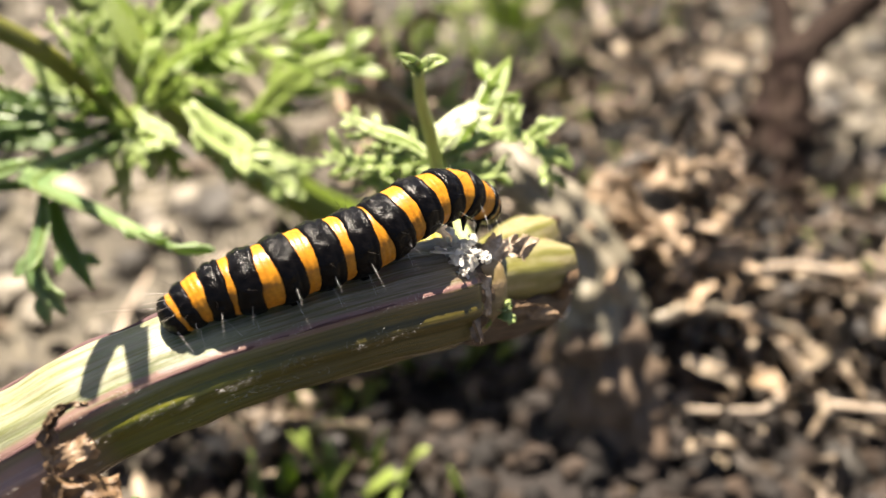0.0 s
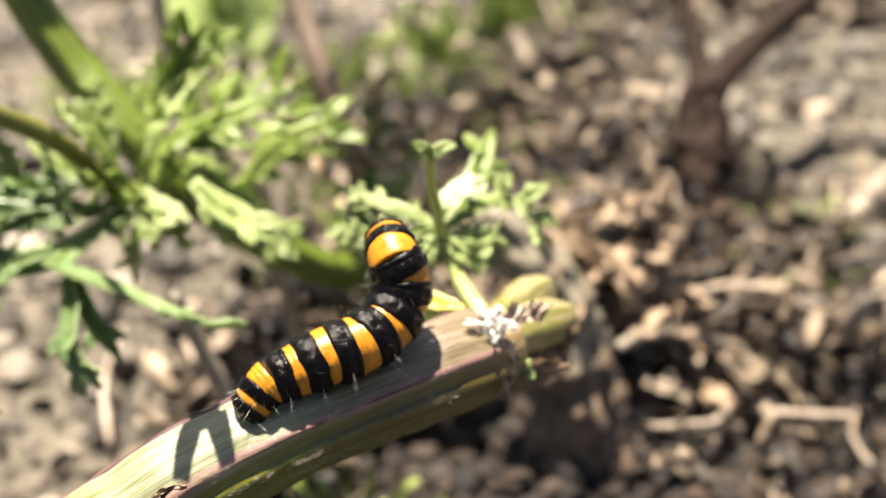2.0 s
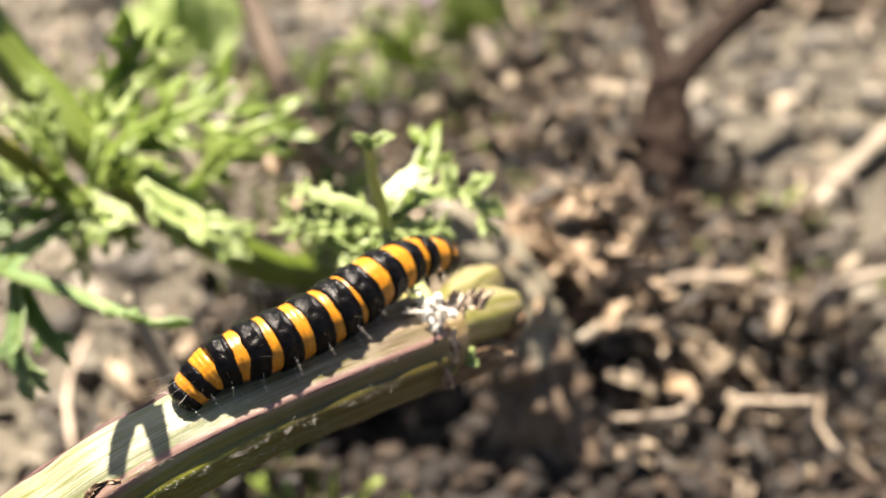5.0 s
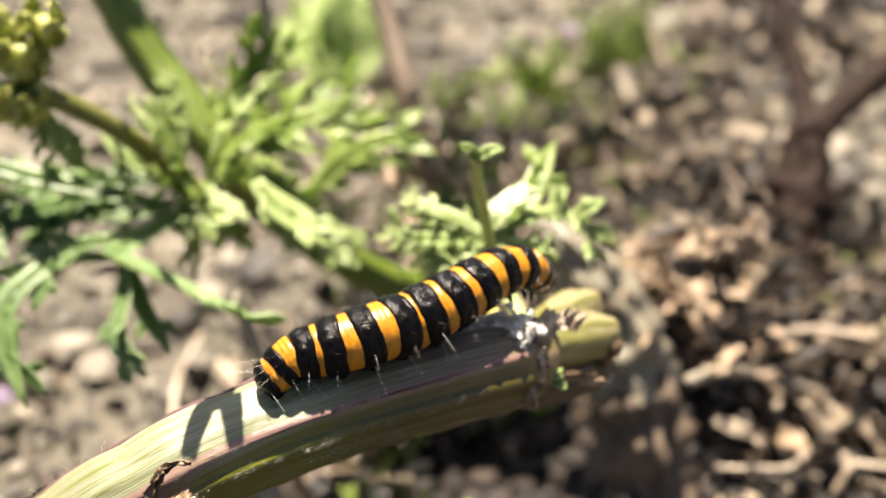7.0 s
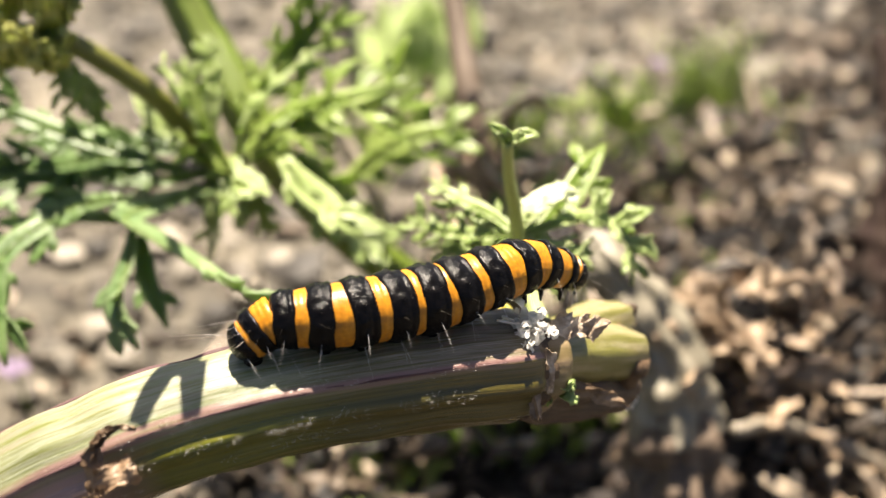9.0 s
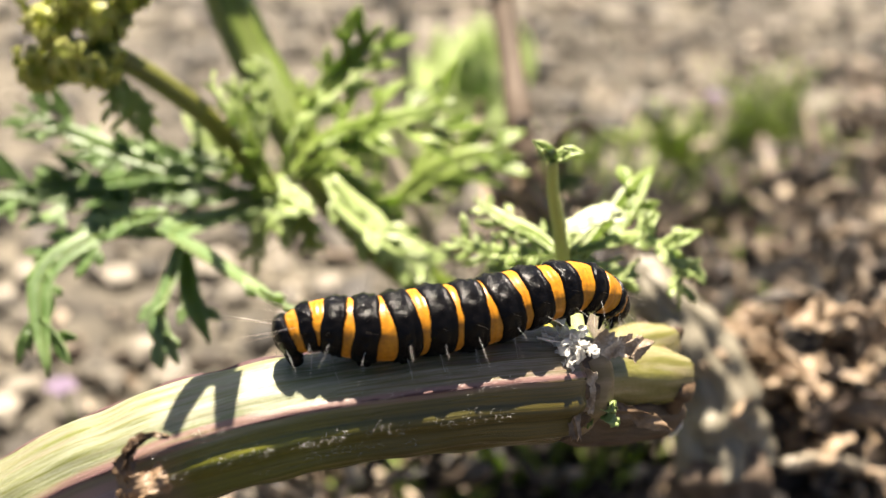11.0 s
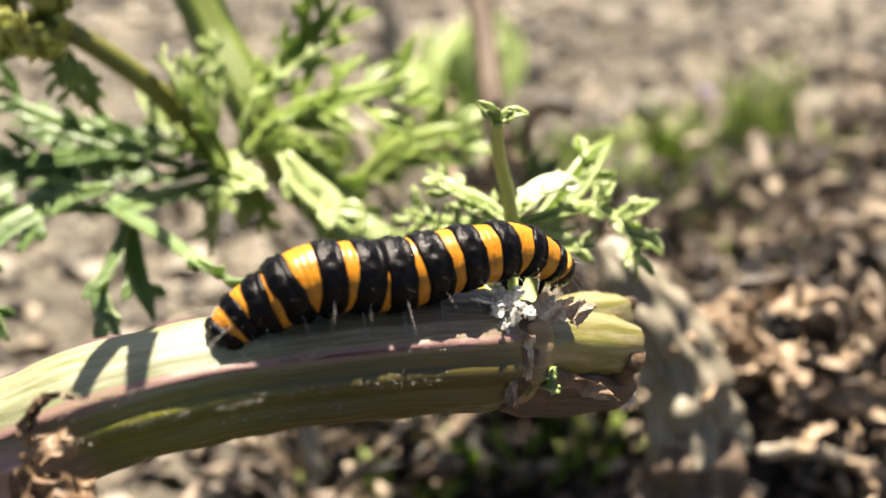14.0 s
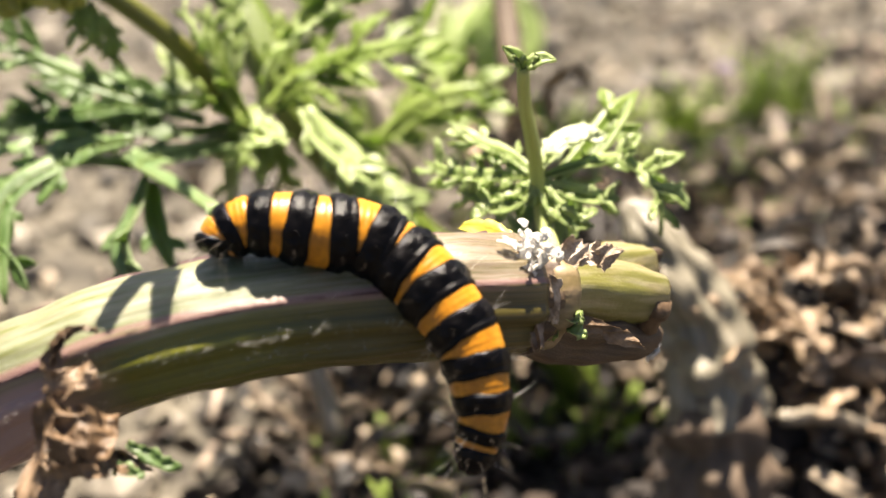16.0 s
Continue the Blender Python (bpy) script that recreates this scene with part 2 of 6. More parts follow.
M_PEBBLE = mat_blend("grit", [(0.12, (0.028, 0.024, 0.018)), (0.5, (0.086, 0.074, 0.055)), (0.85, (0.175, 0.154, 0.117)), (0.98, (0.26, 0.23, 0.18))], 300, 0.7, 0.2, island=1.25)
M_STRAW = mat_blend("straw_twig", [(0.2, (0.06, 0.042, 0.03)), (0.5, (0.22, 0.165, 0.115)), (0.8, (0.46, 0.38, 0.29))], 150, 0.6, 0.2, island=0.9)
M_GRASS = mat_leaf("grass_blade", (0.15, 0.215, 0.03), (0.25, 0.325, 0.065), (0.38, 0.45, 0.15), 120, through_light=0.45)
M_PINK = mat_blend("pink_petal", [(0.3, (0.10, 0.065, 0.115)), (0.7, (0.17, 0.12, 0.19))], 300, 0.6, 0.05)


def mat_soil():
    """Pale sandy soil, coloured dark where the mesh's layer marks leafy soil and plant shade."""
    m, t, p, out = nodes_of("soil")
    v = coords(t)
    big, mid, fine = noise_tex(t, v, 40, 6), noise_tex(t, v, 210, 5), noise_tex(t, v, 900, 3)
    sand = ramp(t, big, "Fac", [(0.30, (0.040, 0.035, 0.025)), (0.46, (0.072, 0.063, 0.046)), (0.58, (0.108, 0.095, 0.069)), (0.74, (0.17, 0.150, 0.110))])
    lumps = ramp(t, mid, "Fac", [(0.32, (0.34, 0.32, 0.30)), (0.46, (0.86, 0.85, 0.83)), (0.66, (1.35, 1.33, 1.3))])
    c = mix(t, 1.0, (sand, "Color"), (lumps, "Color"), "MULTIPLY")
    # dark tone for litter soil, with the shade under the plants painted in
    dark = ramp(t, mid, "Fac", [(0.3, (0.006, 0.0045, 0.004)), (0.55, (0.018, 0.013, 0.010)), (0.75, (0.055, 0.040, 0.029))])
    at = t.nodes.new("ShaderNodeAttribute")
    at.attribute_name = "shade_soil"
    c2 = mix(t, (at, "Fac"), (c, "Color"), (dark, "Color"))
    link(t, c2, "Color", p, "Base Color")
    p.inputs["Roughness"].default_value = 0.85
    h = mix(t, 0.35, (mid, "Fac"), (fine, "Fac"))
    bump(t, p, h, "Color", 0.9, 2.2 * MM)
    return m


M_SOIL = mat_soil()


# ---- building helpers ----
def obj(name, verts, faces, material, parent=None, label="", smooth=True, uv=None):
    me = bpy.data.meshes.new(name)
    me.from_pydata([tuple(v) for v in verts], [], [tuple(f) for f in faces])
    if smooth:
        me.polygons.foreach_set("use_smooth", [True] * len(me.polygons))
    if uv is not None:
        layer = me.uv_layers.new(name="UVMap")
        idx = np.zeros(len(me.loops), dtype=np.int32)
        me.loops.foreach_get("vertex_index", idx)
        layer.data.foreach_set("uv", np.asarray(uv, dtype=np.float32)[idx].ravel())
    me.materials.append(material)
    me.update()
    ob = new(name, me)
    if parent:
        ob.parent = parent
    if label:
        tagged(ob, label)
    return ob


def empty(name, at, label, category, group=""):
    e = new(name)
    e.empty_display_size = 0.004
    e.location = at
    return tagged(e, label, category, group)


def smooth_line(points, n):
    """n places along a curve through the points (Catmull-Rom), evenly spread by length; points may carry more columns."""
    p = np.asarray(points, dtype=float)
    ext = np.vstack([2 * p[0] - p[1], p, 2 * p[-1] - p[-2]])
    fine = []
    for k in range(1, len(ext) - 2):
        a, b, c, d = ext[k - 1], ext[k], ext[k + 1], ext[k + 2]
        for u in np.linspace(0, 1, 24, endpoint=False):
            fine.append(0.5 * (2 * b + (c - a) * u + (2 * a - 5 * b + 4 * c - d) * u * u + (3 * b - a - 3 * c + d) * u ** 3))
    fine.append(ext[-2])
    fine = np.array(fine)
    s = np.r_[0, np.cumsum(np.linalg.norm(np.diff(fine[:, :3], axis=0), axis=1))]
    at = np.linspace(0, s[-1], n)
    return np.stack([np.interp(at, s, fine[:, k]) for k in range(fine.shape[1])], 1)


def frames_along(line, up, level=None):
    """Tangent, up and side for every place of a line, carried along without twist. level: the share of its length at which up is upright."""
    line = np.asarray(line)[:, :3]
    tan = np.gradient(line, axis=0)
    tan /= np.linalg.norm(tan, axis=1)[:, None]
    u = np.asarray(up, dtype=float)
    ups = []
    for k in range(len(tan)):
        u = u - tan[k] * (u @ tan[k])
        u /= np.linalg.norm(u)
        ups.append(u)
    ups = np.array(ups)
    side = np.cross(ups, tan)
    if level is not None:
        k = int(level * (len(tan) - 1))
        a = math.atan2(side[k][2], ups[k][2])
        ups, side = ups * math.cos(a) + side * math.sin(a), side * math.cos(a) - ups * math.sin(a)
    return tan, ups, side


def tube(points, n=40, sides=16, ribs=0, rib_depth=0.0, rough=0.0, seed=0, squash=1.0, caps=True, ridges=(), level=None):
    """A tube through rows of (x, y, z, radius) in millimetres, with ribs along it. Returns verts, faces, uv."""
    line = smooth_line(points, n)
    tan, ups, side = frames_along(line, (0.1, 0.2, 1), level)
    r0 = np.random.default_rng(seed)
    phase = r0.uniform(0, 6.28)
    ang = np.linspace(0, 2 * np.pi, sides, endpoint=False)
    length = np.r_[0, np.cumsum(np.linalg.norm(np.diff(line[:, :3], axis=0), axis=1))]
    verts, uv, faces = [], [], []
    for k in range(n):
        rib = 1 + rib_depth * np.cos(ribs * ang + phase) + rib_depth * 0.5 * np.cos((ribs * 2 + 3) * ang + 2 * phase) if ribs else np.ones(sides)
        for a0, high, wide in ridges:
            off = np.abs((ang - a0 + np.pi) % (2 * np.pi) - np.pi)
            rib = rib + high * np.maximum(0, 1 - off / wide)
        lump = np.array([1 + rough * noise.noise(Vector((length[k] * 0.35 + seed, math.cos(a) * 1.5, math.sin(a) * 1.5))) for a in ang]) if rough else 1
        r = line[k, 3] * rib * lump
        verts.append(line[k, :3] + (np.cos(ang) * r)[:, None] * ups[k] * squash + (np.sin(ang) * r)[:, None] * side[k])
        uv += [(length[k] * 0.01, abs(2 * j / sides - 1)) for j in range(sides)]
    verts = np.concatenate(verts) * MM
    for k in range(n - 1):
        for j in range(sides):
            a, b = k * sides + j, k * sides + (j + 1) % sides
            faces.append((a, b, b + sides, a + sides))
    if caps:
        faces.append(tuple(range(sides))[::-1])
        faces.append(tuple(range((n - 1) * sides, n * sides)))
    return verts, faces, uv


def part_tube(name, points, material, parent=None, label="", **kw):
    v, f, uv = tube(points, **kw)
    base = np.array(parent.location) if parent else np.zeros(3)
    return obj(name, v - base, f, material, parent, label, uv=uv)


class Soup:
    """Vertices and faces gathered into one mesh."""

    def __init__(self):
        self.v, self.f, self.n, self.rim = [], [], 0, []

    def add(self, verts, faces, rim=None):
        self.rim.append(np.zeros(len(verts)) if rim is None else rim)
        self.v.append(np.asarray(verts, dtype=float))
        self.f += [tuple(i + self.n for i in f) for f in faces]
        self.n += len(verts)

    def make(self, name, material, parent=None, label="", smooth=True):
        v = np.concatenate(self.v)
        if parent:
            v = v - np.array(parent.location)
        ob = obj(name, v, self.f, material, parent, label, smooth)
        rim = np.concatenate(self.rim).astype(np.float32)
        if rim.any():
            ob.data.attributes.new("rim", "FLOAT", "POINT").data.foreach_set("value", rim)
        return ob


def strip(soup, points, normal, widths, cup=0.25, crinkle=0.0, seed=0, n=10, thick=0.16):
    """A leaf blade along points (mm), of given half widths, cupped and crinkled, with two sides and an edge."""
    rows = [(*p, w) for p, w in zip(points, np.interp(np.linspace(0, 1, len(points)), np.linspace(0, 1, len(widths)), widths))]
    line = smooth_line(rows, n)
    u = np.linspace(0, 1, n)
    line[:, 3] = np.interp(u, np.linspace(0, 1, len(widths)), widths)
    tan, ups, side = frames_along(line, normal)
    cross = np.array([-1, -0.5, 0, 0.5, 1])
    top = []
    for k in range(n):
        w = line[k, 3]
        for c in cross:
            q = line[k, :3] + side[k] * c * w + ups[k] * w * cup * (abs(c) ** 1.5)
            if crinkle:
                q = q + ups[k] * crinkle * noise.noise(Vector((k * 9 / n + seed * 3.1, c * 1.4, seed))) + side[k] * crinkle * 0.5 * noise.noise(Vector((k * 8 / n, c, seed + 9)))
            top.append(q)
    top = np.array(top)
    nrm = np.repeat(ups, 5, axis=0)
    low = top - nrm * thick
    m, f = 5, []
    N = n * m
    for k in range(n - 1):
        for j in range(m - 1):
            a = k * m + j
            f.append((a, a + m, a + m + 1, a + 1))
            f.append((N + a, N + a + 1, N + a + m + 1, N + a + m))
        a = k * m
        f.append((a, N + a, N + a + m, a + m))
        a = k * m + m - 1
        f.append((a, a + m, N + a + m, N + a))
    f.append(tuple(range(m)) + tuple(N + j for j in range(m - 1, -1, -1)))
    a = (n - 1) * m
    f.append(tuple(N + a + j for j in range(m)) + tuple(a + j for j in range(m - 1, -1, -1)))
    edge = np.tile(np.abs(cross) > 0.9, 2 * n).astype(float)
    soup.add(np.concatenate([top, low]) * MM, f, edge)


def lobed_leaf(name, points, normal, parent, material, width=1.0, lobes=5, lobe=4.0, seed=1, sweep=0.9, crinkle=0.5, droop=0.0, teeth=1, start=0.2, cup=0.35, grow=None):
    """A ragwort leaf: a narrow blade along its rib, with swept side lobes that are toothed in turn. Its midrib is a part of it."""
    r = np.random.default_rng(seed)
    width, lobe, crinkle, teeth = width * 1.05, lobe * 1.2, crinkle * 0.5, teeth * (lobe > 3)
    s = Soup()
    strip(s, points, normal, [width * 0.5, width, width * 1.2, width * 0.9, width * 0.15], cup, crinkle * 0.5, seed, 14)
    line = smooth_line([(*p, 0) for p in points], 60)
    tan, ups, side = frames_along(line, normal)
    for k in range(lobes):
        for sgn in (-1, 1):
            at = min(58, int(60 * (start + (0.97 - start) * (k + 0.25 * (sgn > 0) + r.uniform(-0.1, 0.1)) / lobes)))
            size = lobe * r.uniform(0.75, 1.2) * (grow(at / 60) if grow else 1 - 0.45 * abs(at / 60 - 0.6))
            d = side[at] * sgn + tan[at] * sweep * r.uniform(0.6, 1.3) + ups[at] * r.uniform(-0.2, 0.45) - np.array((0, 0, droop))
            d /= np.linalg.norm(d)
            o = line[at, :3]
            bend = ups[at] * size * r.uniform(-0.25, 0.3) + tan[at] * size * 0.2
            p = [o, o + d * size * 0.5, o + d * size + bend]
            w = width * r.uniform(0.55, 0.8)
            face = ups[at] + r.normal(size=3) * 0.45
            strip(s, p, face, [w * 0.7, w * 0.6, w * 0.85, w * 1.05, w * 0.75, w * 0.12], cup, crinkle, seed * 31 + k * 2 + (sgn > 0), 8)
            for q in range(teeth):
                sg = -1 if q % 2 else 1
                o2 = o + d * size * (0.45 + 0.22 * q)
                sd = np.cross(ups[at], d) * sg
                d2 = d * 0.8 + sd * 0.9 + ups[at] * r.uniform(-0.2, 0.4)
                d2 /= np.linalg.norm(d2)
                L = size * r.uniform(0.3, 0.5)
                strip(s, [o2, o2 + d2 * L * 0.6, o2 + d2 * L + bend * 0.3], face, [w * 0.5, w * 0.7, w * 0.65, w * 0.1], cup, crinkle, seed * 57 + k * 5 + q, 6)
    leaf = s.make(name, material, parent)
    rib = [(*(np.array(p) + ups[min(59, int(59 * i / (len(points) - 1)))] * 0.08), width * 0.15 * (1 - 0.75 * i / (len(points) - 1))) for i, p in enumerate(points)]
    v, f, uv = tube(rib, 16, 6)
    obj("midrib", v - np.array(parent.location), f, M_GREEN_STEM, leaf, "paler green midrib", uv=uv)
    return leaf


def crumpled(soup, corners, amp, waves, seed, n=26, thick=0.05):
    """A dry sheet between four corners (mm), crumpled into sharp folds, with a ragged curled edge."""
    a, b, c, d = (np.array(p, dtype=float) for p in corners)
    nrm = np.cross(b - a, d - a)
    nrm /= np.linalg.norm(nrm)
    if nrm[1] > 0:
        nrm = -nrm
    top = []
    for i in range(n):
        for j in range(n):
            u, v = i / (n - 1), j / (n - 1)
            uu = 0.5 + (u - 0.5) * (1 + 0.24 * noise.noise(Vector((v * 5.5, seed, 2.0 + (u > 0.5) * 5))))
            vv = 0.5 + (v - 0.5) * (1 + 0.24 * noise.noise(Vector((u * 5.5, seed, 8.0 + (v > 0.5) * 5))))
            p = (a * (1 - uu) + b * uu) * (1 - vv) + (d * (1 - uu) + c * uu) * vv
            w = Vector((u * waves * 0.27 + 0.25 * noise.noise(Vector((v * 3, u * 2, seed))), v * waves * 0.27, seed * 1.7))
            fold = 1 - 3.0 * abs(noise.noise(w)) + 0.3 * (0.5 - abs(noise.noise(w * 2.6)))
            curl = max(0, abs(2 * u - 1) - 0.72) * 2.0 * noise.noise(Vector((u * 2, v * 3, seed + 4))) + max(0, abs(2 * v - 1) - 0.72) * 2.0 * noise.noise(Vector((u * 3, v * 2, seed + 7)))
            top.append(p + nrm * amp * (fold * 0.8 - 0.5 + curl * 1.6))
    top = np.array(top)
    N, f = n * n, []
    for i in range(n - 1):
        for j in range(n - 1):
            k = i * n + j
            f += [(k, k + n, k + n + 1, k + 1), (N + k, N + k + 1, N + k + n + 1, N + k + n)]
    ring = [i * n for i in range(n)] + [(n - 1) * n + j for j in range(1, n)] + [i * n + n - 1 for i in range(n - 2, -1, -1)] + list(range(n - 2, 0, -1))
    f += [(p, q, N + q, N + p) for p, q in zip(ring, ring[1:] + ring[:1])]
    soup.add(np.concatenate([top, top - nrm * thick]) * MM, f)


# ---- the ground and its litter ----
def relief(x, y):
    """Height of the ground in millimetres at a place in millimetres."""
    h = -5 + 3.0 * noise.noise(Vector((x * 0.018, y * 0.018, 0.3))) + 1.3 * noise.noise(Vector((x * 0.07, y * 0.07, 4.0))) + 0.6 * noise.noise(Vector((x * 0.25, y * 0.25, 9.0)))
    lean = x - 27 - 0.45 * (y - 122)
    heap = math.exp(-((lean / 9.5) ** 2 + ((y - 124) / 21) ** 2)) * 20 * (1 + 0.25 * noise.noise(Vector((x * 0.12, y * 0.12, 7)))) + math.exp(-(((x - 16) / 26) ** 2 + ((y - 96) / 16) ** 2)) * 5
    far = 1 / (1 + ((abs(x) + abs(y - 150)) / 900) ** 2)
    return (h + heap) * far - 5 * (1 - far)


def shade_soil_zone(x, y):
    """Dark share of the soil at a place (mm), 0 to 1: litter and painted shade."""
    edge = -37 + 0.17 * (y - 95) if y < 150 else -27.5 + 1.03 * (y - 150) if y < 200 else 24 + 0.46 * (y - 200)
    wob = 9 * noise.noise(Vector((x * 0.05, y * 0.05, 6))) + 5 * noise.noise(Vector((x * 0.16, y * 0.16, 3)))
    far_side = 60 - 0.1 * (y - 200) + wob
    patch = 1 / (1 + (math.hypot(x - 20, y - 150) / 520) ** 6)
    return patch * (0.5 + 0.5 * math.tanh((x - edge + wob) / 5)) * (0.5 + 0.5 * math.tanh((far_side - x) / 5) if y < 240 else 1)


def build_ground():
    def axis(lo, hi, step, reach):
        core = list(np.arange(lo, hi + step, step))
        out, s = [], step
        while s < reach:
            s *= 1.35
            out.append(s)
        ext = np.cumsum(out)
        return np.array([lo - e for e in ext[::-1]] + core + [core[-1] + e for e in ext])

    xs, ys = axis(-110, 170, 2.0, 9e4), axis(20, 360, 2.0, 9e4)
    verts = [(x * MM, y * MM, relief(x, y) * MM) for y in ys for x in xs]
    nx = len(xs)
    faces = [(j * nx + i, j * nx + i + 1, (j + 1) * nx + i + 1, (j + 1) * nx + i) for j in range(len(ys) - 1) for i in range(nx - 1)]
    g = obj("ground", verts, faces, M_SOIL)
    layer = g.data.attributes.new("shade_soil", "FLOAT", "POINT")
    layer.data.foreach_set("value", np.array([shade_soil_zone(v[0] / MM, v[1] / MM) for v in verts], dtype=np.float32))
    tagged(g, "dry sandy soil with small lumps, coloured dark for litter and plant shade", "ground", kind="structure")


def spin(r):
    """A random turn."""
    q = r.normal(size=4)
    q /= np.linalg.norm(q)
    w, x, y, z = q
    return np.array([[1 - 2 * (y * y + z * z), 2 * (x * y - z * w), 2 * (x * z + y * w)], [2 * (x * y + z * w), 1 - 2 * (x * x + z * z), 2 * (y * z - x * w)], [2 * (x * z - y * w), 2 * (y * z + x * w), 1 - 2 * (x * x + y * y)]])


def scatter(r, count, box, favour):
    """Places on the ground inside a box (mm), kept with the chance that favour(x, y) gives."""
    out = []
    while len(out) < count:
        x, y = r.uniform(box[0], box[1]), r.uniform(box[2], box[3])
        if r.random() < favour(x, y):
            out.append((x, y, relief(x, y)))
    return out


def under_break(x, y):
    """Whether a place (mm) is under the break, kept bare to read as shade."""
    return -12 < x < 21 + 0.45 * (y - 96) and 84 < y < 119


def litter_favour(x, y):
    """The chance of dead leaves at a place (mm): thick on the dark soil, thin on the sand and in the shade under the
    bent stem.
    """
    shady = shade_soil_zone(x, y)
    patch = 0.55 + 0.9 * noise.noise(Vector((x * 0.035, y * 0.035, 2)))
    bare = math.exp(-((x + 2) / 30) ** 4 - ((y - 108) / 30) ** 4)
    return (0.1 if under_break(x, y) else 1) * max(0.03, min(1, (0.10 + 0.9 * shady) * (0.4 + patch)) * (1 - 0.88 * bare) * (0.15 if y < 112 and x > 24 else 1))


def curled_leaf(r, size):
    """A small dry leaf scrap: a bent and twisted patch with an uneven edge."""
    nu, nv = 5, 3
    bend, twist = r.uniform(0.5, 2.6), r.uniform(-1.2, 1.2)
    v = []
    for i in range(nu):
        u = i / (nu - 1) - 0.5
        for j in range(nv):
            w = (j / (nv - 1) - 0.5) * (1 - 1.5 * u * u) * r.uniform(0.7, 1.1)
            a = u * bend
            x, z = math.sin(a) / bend, (1 - math.cos(a)) / bend
            t = twist * u
            v.append((x * size, w * 0.6 * math.cos(t) * size, (z + w * math.sin(t) * 0.6 + 0.25 * w * w) * size))
    f = [(i * nv + j, (i + 1) * nv + j, (i + 1) * nv + j + 1, i * nv + j + 1) for i in range(nu - 1) for j in range(nv - 1)]
    top = np.array(v)
    return top, f


def build_litter():
    r = np.random.default_rng(21)
    s = Soup()
    for x, y, z in scatter(r, 9500, (-80, 150, 60, 330), litter_favour):
        size = r.uniform(0.6, 3.4) if r.random() < 0.9 else r.uniform(3.4, 6)
        v, f = curled_leaf(r, size)
        v = v @ spin(r).T
        lift = r.uniform(0, 5) if litter_favour(x, y) > 0.5 else r.uniform(0, 1.5)
        s.add((v + (x, y, z + size * 0.22 + lift)) * MM, f)
    tagged(s.make("leaf_litter", M_LITTER, smooth=False), "brown and tan curled dead leaf scraps on soil", "leaf litter", kind="stuff")
    # crumpled dead ragwort leaves heaped on the dark soil, standing up and curled over each other
    s = Soup()
    heaps = [(-2, 176, 9, 60, 10), (8, 190, 9, 50, 8), (2, 160, 7, 34, 8), (26, 206, 14, 60, 6), (44, 172, 14, 60, 7), (34, 140, 9, 40, 6), (36, 124, 9, 70, 6), (46, 133, 10, 60, 5)]
    hollow = lambda x, y: shade_soil_zone(x, y) * (0.04 if under_break(x, y) else 0.25 if y < 114 else 1)
    spots = [(*p[:2], 0) for p in scatter(r, 900, (-40, 140, 96, 300), hollow)]
    spots += [(*p[:2], 2) for p in scatter(r, 520, (18, 70, 96, 180), hollow)] + [(*p[:2], 1) for p in scatter(r, 130, (-36, -10, 98, 136), lambda x, y: 1)]
    spots += [(cx + r.normal() * w * 0.5, cy + r.normal() * w * 0.6, h) for cx, cy, w, n, h in heaps for _ in range(n)]
    for k, (x, y, h) in enumerate(spots):
        long, wide = r.uniform(3.0, 9), r.uniform(0.4, 1.5)
        a, tip = r.uniform(0, 6.28), r.uniform(-0.3, 0.9)
        d = np.array((math.cos(a), math.sin(a), tip))
        bend = r.normal(size=3) * long * 0.28
        o = np.array((x, y, relief(x, y) + r.uniform(0.3, 4.5 + h)))
        strip(s, [o, o + d * long * 0.35 + bend, o + d * long * 0.7 + bend * 0.6, o + d * long], r.normal(size=3), [wide * 0.3, wide, wide * 0.6, wide * 1.2, wide * 0.2], 0.7, wide * 0.9, k, 8, 0.1)
    tagged(s.make("dead_leaves", M_LITTER), "crumpled brown and tan dead leaves heaped on the soil", "dead leaves", kind="stuff")
    s = Soup()
    for k in range(300):
        cx, cy, w = ((27, 121, 7), (36, 127, 9), (42, 134, 10))[k % 3]
        x, y = cx + r.normal() * w * 0.6, cy + r.normal() * w * 0.6
        long, wide = r.uniform(3, 9), r.uniform(0.5, 1.6)
        a = r.uniform(0, 6.28)
        d = np.array((math.cos(a), math.sin(a), r.uniform(-0.2, 0.5))) * long
        bend = r.normal(size=3) * long * 0.22
        o = np.array((x, y, relief(x, y) + r.uniform(2, 8)))
        strip(s, [o, o + d * 0.35 + bend, o + d * 0.7 + bend * 0.6, o + d], r.normal(size=3) * 0.6 + (0, 0, 1), [wide * 0.3, wide, wide * 0.7, wide * 1.1, wide * 0.2], 0.6, wide * 0.7, k, 9, 0.1)
    tagged(s.make("withered_leaves", M_DRY), "tan withered leaves curled among the dead stalks", "dead leaves", kind="stuff")
    ico = bmesh.new()
    bmesh.ops.create_icosphere(ico, subdivisions=1, radius=1.0)
    iv = np.array([v.co[:] for v in ico.verts])
    jf = [tuple(v.index for v in f.verts) for f in ico.faces]
    ico.free()
    s = Soup()
    for x, y, z in scatter(r, 5600, (-170, 130, 60, 420), lambda x, y: (1 - 0.88 * shade_soil_zone(x, y)) * (0.1 if under_break(x, y) else 1)):
        size = r.uniform(0.5, 1.5) if r.random() < 0.82 else r.uniform(1.5, 4.2)
        v = iv * r.uniform(0.7, 1.25, (len(iv), 1)) @ spin(r).T * (size, size * r.uniform(0.7, 1.2), size * 0.65)
        s.add((v + (x, y, z + size * 0.35)) * MM, jf)
